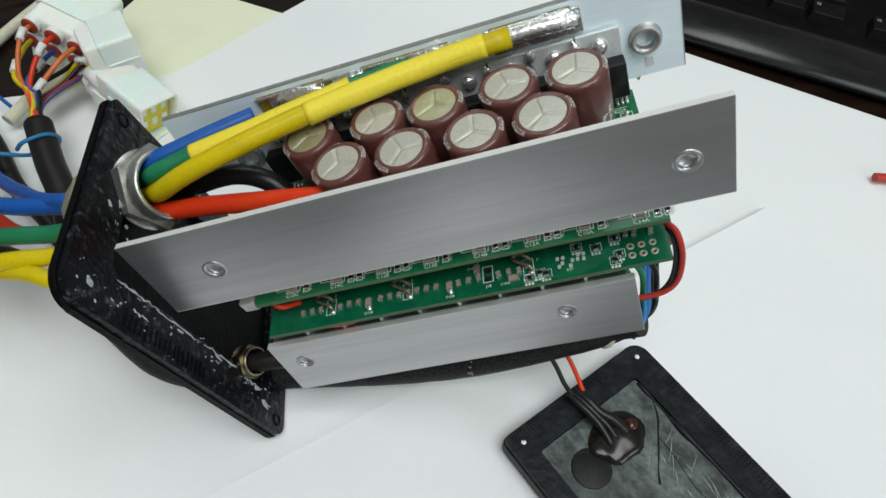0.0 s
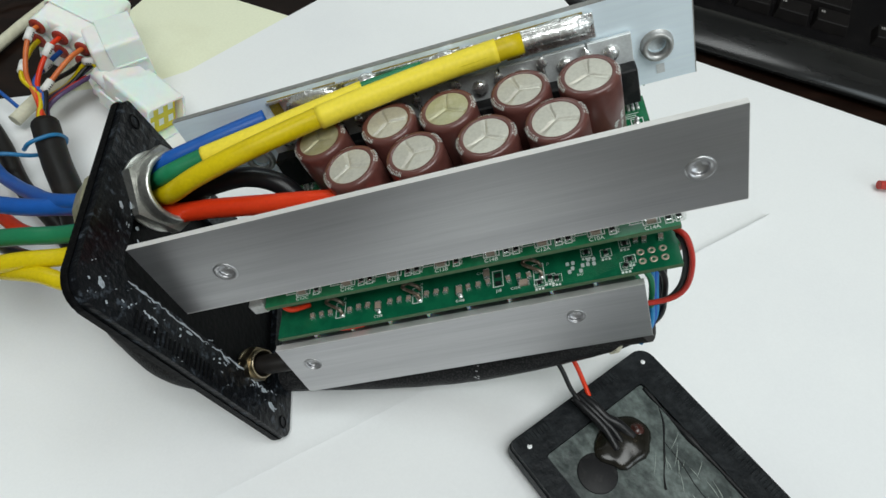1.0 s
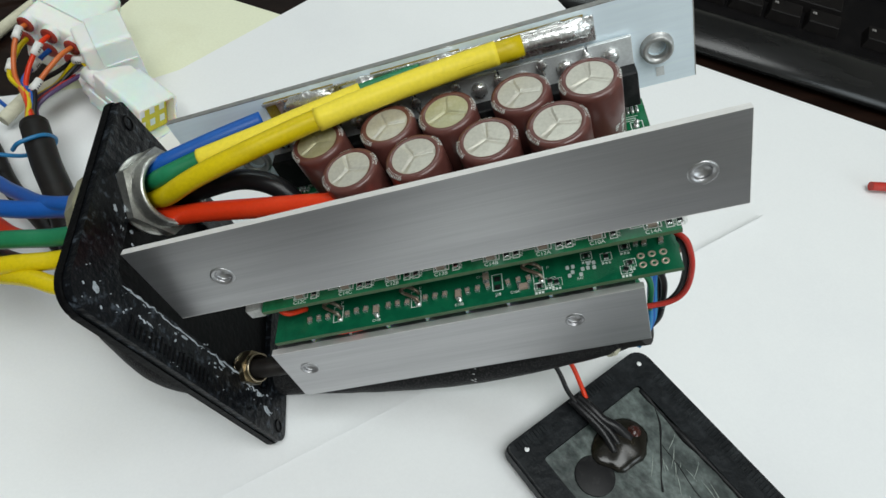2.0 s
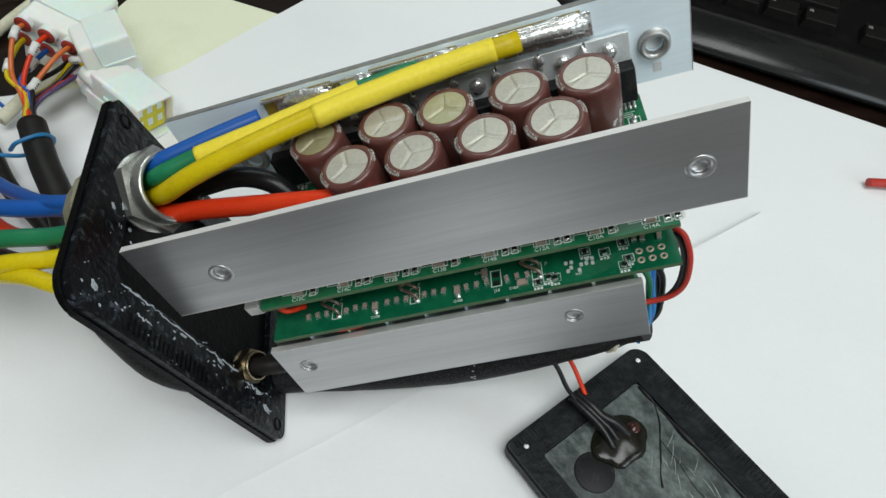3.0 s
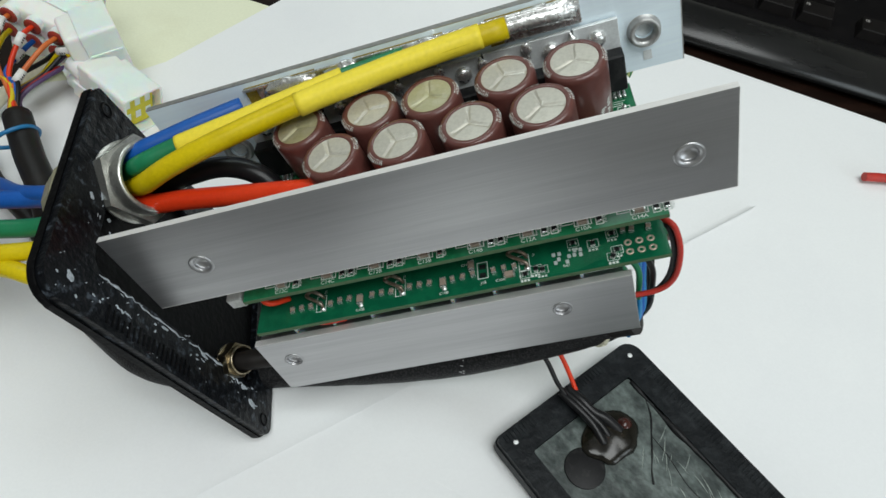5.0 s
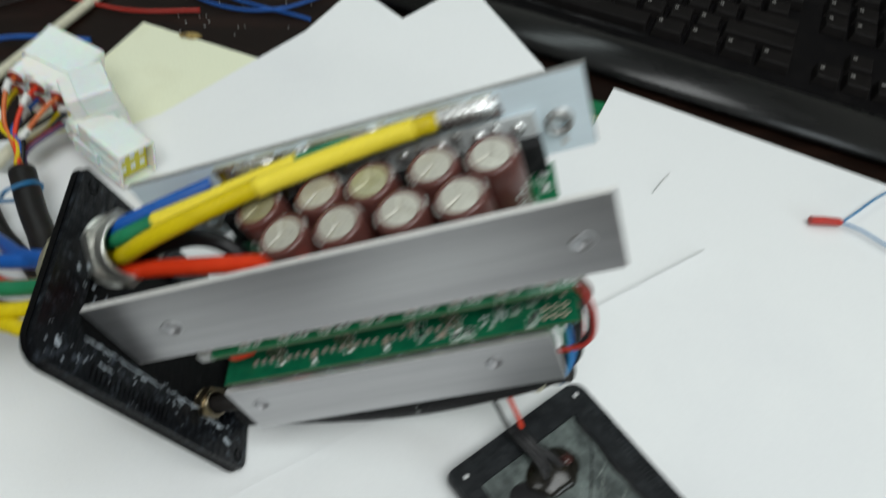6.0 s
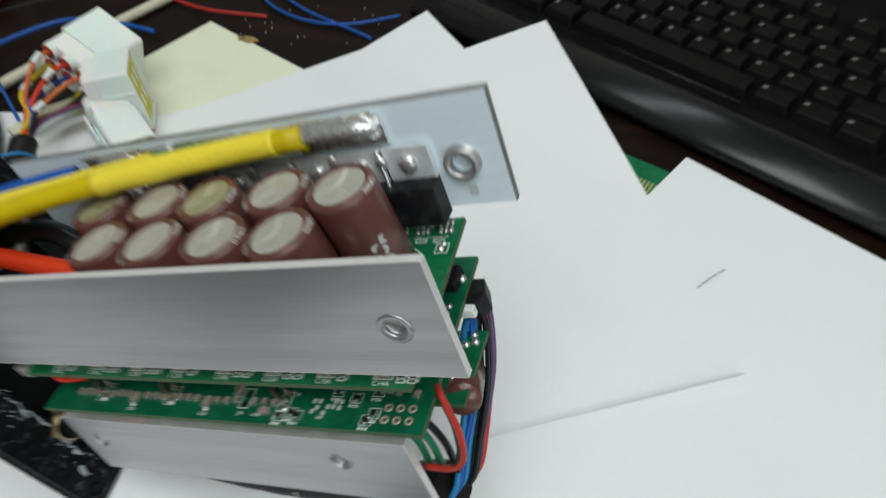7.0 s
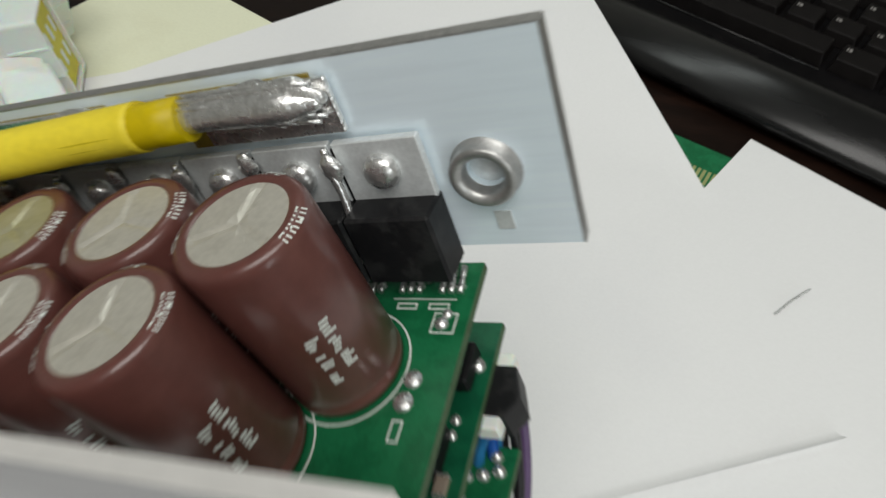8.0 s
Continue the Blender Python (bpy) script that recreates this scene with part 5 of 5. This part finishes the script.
# ---- keyboard ----
def build_keyboard():
    kb = thing("keyboard", "black computer keyboard with a glossy rounded front bar", "keyboard", KB)
    prof = [(3, 1), (0, 3), (0.4, 5.6), (2.4, 8.0), (6, 10.2), (11, 12.2), (17, 13.9), (22, 14.7), (26, 14.6), (30, 13.4), (33.5, 11), (35, 1)]
    bm = B()
    ends = [[bm.verts.new((x, y, z)) for y, z in prof] for x in (-3, 452)]
    for k in range(len(prof) - 1):
        bm.faces.new((ends[0][k], ends[1][k], ends[1][k + 1], ends[0][k + 1])).smooth = True
    bm.faces.new(ends[0])
    bm.faces.new(ends[1][::-1])
    part("front_bar", bm, KEYG, kb, "glossy black rounded front bar")
    bm = B()
    prism(bm, [(35, 1), (206, 1), (206, 16), (200, 19), (178, 17), (160, 12), (38, 9), (35, 9)], -3, 452, Matrix(((0, 0, 1, 0), (1, 0, 0, 0), (0, 1, 0, 0), (0, 0, 0, 1))))
    part("body", bm, KEYB, kb)
    bm = B()
    tube(bm, [(96, 40, 13), (210, 40, 13)], 0.6, 6, 2)
    part("edge_line", bm, KEYG, kb)
    meshes = {}

    def key(x, y, w, z):
        if w not in meshes:
            bm = B()
            a, b = 1.0, 2.6
            lo = [bm.verts.new(p) for p in ((a, -8.6, 0), (w - a, -8.6, 0), (w - a, 8.6, 0), (a, 8.6, 0))]
            hi = [bm.verts.new(p) for p in ((b, -6.4, 6.5), (w - b, -6.4, 6.5), (w - b, 7, 7), (b, 7, 7))]
            bm.faces.new(hi)
            for k in range(4):
                bm.faces.new((lo[k], lo[(k + 1) % 4], hi[(k + 1) % 4], hi[k]))
            bm.faces.new(lo[::-1])
            bmesh.ops.bevel(bm, geom=[e for e in bm.edges], offset=0.5, segments=1, affect="EDGES")
            cap = mesh_of("key", bm, KEYC)
            bm = B()
            for q in ((0.2, 0.9, 1.2, 3.0), (1.3, 2.6, 1.2, 1.9), (1.3, 2.4, 2.4, 3.0)):
                box(bm, b + 1.2 + q[0], b + 1.2 + q[1], q[2], q[3] + 0.6, 6.85, 7.12)
            meshes[w] = cap, mesh_of("legend", bm, LEGEND)
        k = part("key", meshes[w][0], None, kb, at=mm(x, y, z))
        if w < 40:
            part("legend", meshes[w][1], None, k)

    rows = [(56, [(22, 23.8)] + [(45.8, 23.8), (69.6, 23.8), (94, 116), (210.5, 23.8), (234.3, 23.8), (258.1, 23.8), (281.9, 23.8)], 9),
            (75, [(22, 43)] + [(65 + 19.05 * k, 19.05) for k in range(10)] + [(255.5, 50)], 9.6),
            (94, [(22, 33)] + [(55 + 19.05 * k, 19.05) for k in range(11)] + [(264.6, 41)], 10.2),
            (113, [(22, 28)] + [(50 + 19.05 * k, 19.05) for k in range(13)], 10.8),
            (132, [(22 + 19.05 * k, 19.05) for k in range(13)] + [(269.7, 36)], 11.4),
            (156, [(22, 19.05)] + [(60 + 19.05 * k + 9 * (k // 4), 19.05) for k in range(11)], 12.2)]
    for y, keys, z in rows:
        for x, w in keys:
            key(x, y, w, z)
        for k in range(3):
            if y in (56, 132, 156, 113) or (y == 75 and k == 1):
                key(318 + 19.05 * k, y, 19.05, z)
        if y < 150:
            for k in range(4 if y < 120 else 3):
                key(385 + 15.5 * k, y, 15.5, z)


build_keyboard()

# green board peeping out between the sheets
gb = thing("loose_circuit_board", "green circuit board with gold edge contacts under the papers", "circuit board", mm(219, 212, 0, 0, 0, -20))
bm = B()
box(bm, -24, 22, -24, 2, 0.0, 0.3)
part("board", bm, PCB, gb)
for k in range(18):
    bm = B()
    box(bm, -20 + 2.2 * k, -20 + 2.2 * k + 1.3, -19.5, -11, 0.3, 0.36)
    part("contact", bm, GOLD, gb)

# small red-sleeved joint with two thin blue wires
rj = thing("wire_joint", "red heat-shrink joint with two thin blue wires", "wire")
part("sleeve", tube(B(), [(323, 113, 4.6), (331, 112.5, 4.6), (339, 111.8, 4.4), (341.5, 111.6, 4.2)], [2.3, 2.4, 2.3, 1.0], 12), DRED, rj)
for a in ([(341, 111.6, 4.4), (353, 119, 5), (372, 131, 5), (410, 150, 4)], [(341, 111.6, 4.4), (350, 105, 5), (362, 93, 5), (390, 75, 4)]):
    part("thin_wire", tube(B(), a, 0.65, 8), TEAL, rj)


# ---- loose things on the table behind ----
def loose(name, pts, r, material, label, category="wire", seg=10):
    return solid(name, tube(B(), pts, r, seg, 10), material, label, category)


loose("loose_wire", [(-262, 285, 2), (-225, 250, 6), (-185, 205, 10), (-140, 168, 12), (-118, 150, 10)], 1.0, BLUE, "thin blue wire lying across the cables")
loose("loose_wire", [(-230, 150, 2), (-205, 185, 4), (-190, 225, 5), (-165, 255, 6), (-135, 262, 5), (-105, 262, 3)], 1.5, BLUE, "blue wire curving on the dark table")
loose("loose_wire", [(-90, 420, 2), (-78, 365, 3), (-66, 335, 2), (-45, 312, 2), (-15, 300, 2), (15, 303, 2), (45, 321, 2)], 1.0, BLUE, "blue wire lying on the dark table")
loose("loose_wire", [(-60, 420, 2), (-62, 360, 3), (-50, 334, 2), (-20, 312, 2), (20, 296, 2), (34, 290, 2)], 1.0, BLUE, "blue wire lying on the dark table")
loose("loose_wire", [(-260, 330, 2), (-190, 330, 2), (-120, 305, 2), (-85, 296, 2), (-42, 298, 2)], 1.1, DRED, "red wire lying on the dark table")
loose("loose_wire", [(-255, 225, 2), (-215, 262, 3), (-175, 300, 2), (-140, 318, 2)], 0.9, SHEATH, "dark thin wire on the table")
loose("cream_tube", [(-168, 175, 4), (-159, 199, 4), (-147, 232, 4), (-131, 268, 4), (-111, 316, 3)], 3.2, CREAM, "long cream plastic tube beside the connectors", "tube")
loose("cream_tube", [(-200, 165, 4), (-188, 178, 4), (-174, 192, 4)], 3.0, CREAM, "short cream plastic tube on the table", "tube")
loose("cream_tube", [(-122, 145, 9), (-112, 165, 11), (-101, 184, 11)], 3.4, CREAM, "cream plastic tube between the connectors", "tube")
loose("cream_tube", [(-275, 262, 6), (-255, 272, 6), (-222, 288, 5)], 5.5, CREAM, "thick cream plastic tube on the table", "tube")
bm = B()
lathe(bm, [(0, 0), (24, 0), (33, 4), (37, 12), (36, 18), (34, 18), (33, 9), (22, 4), (0, 3.5)], 40)
solid("small_bowl", bm, CERAMIC, "grey-green shallow bowl on the dark table", "bowl", mm(-26, 394, 0))
bm = B()
lathe(bm, [(0, 0), (30, 0), (36, 5), (37, 14), (33, 20), (0, 22)], 40)
solid("red_cap", bm, ORANGEP, "dull red round plastic cap", "cap", mm(-172, 362, 0))
solid("orange_clip", lump(0, 0, 8, 9, 15, 8, 0.3, 0.1), ORANGEP, "orange-red plastic clip on the table", "clip", mm(-236, 272, 0))
bm = B()
box(bm, -10, 22, -14, 14, 0, 10, 1.5)
solid("green_block", bm, GREEN, "small bright green block near the keyboard", "block", mm(54, 402, 0, 0, 0, -20))
bm = B()
box(bm, 130, 480, 222, 420, 0, 22, 3)
solid("beige_tray", bm, CREAM, "beige plastic tray behind the keyboard", "tray", KB)
for k in range(24):
    bm = B()
    x, y = rnd.uniform(-60, 40), rnd.uniform(265, 330)
    if y < 262 + abs(x + 20) * 0.3:
        bm.free()
        continue
    prism(bm, [(rnd.uniform(0.3, 0.9) * math.cos(a), rnd.uniform(0.3, 0.9) * math.sin(a)) for a in (0, 1.3, 2.6, 3.9, 5.2)], 0, 0.5, Matrix.Translation((x, y, -0.6)))
    solid("solder_crumb", bm, SOLDER, "tiny grey crumb of solder on the table", "crumb", group="solder crumbs")
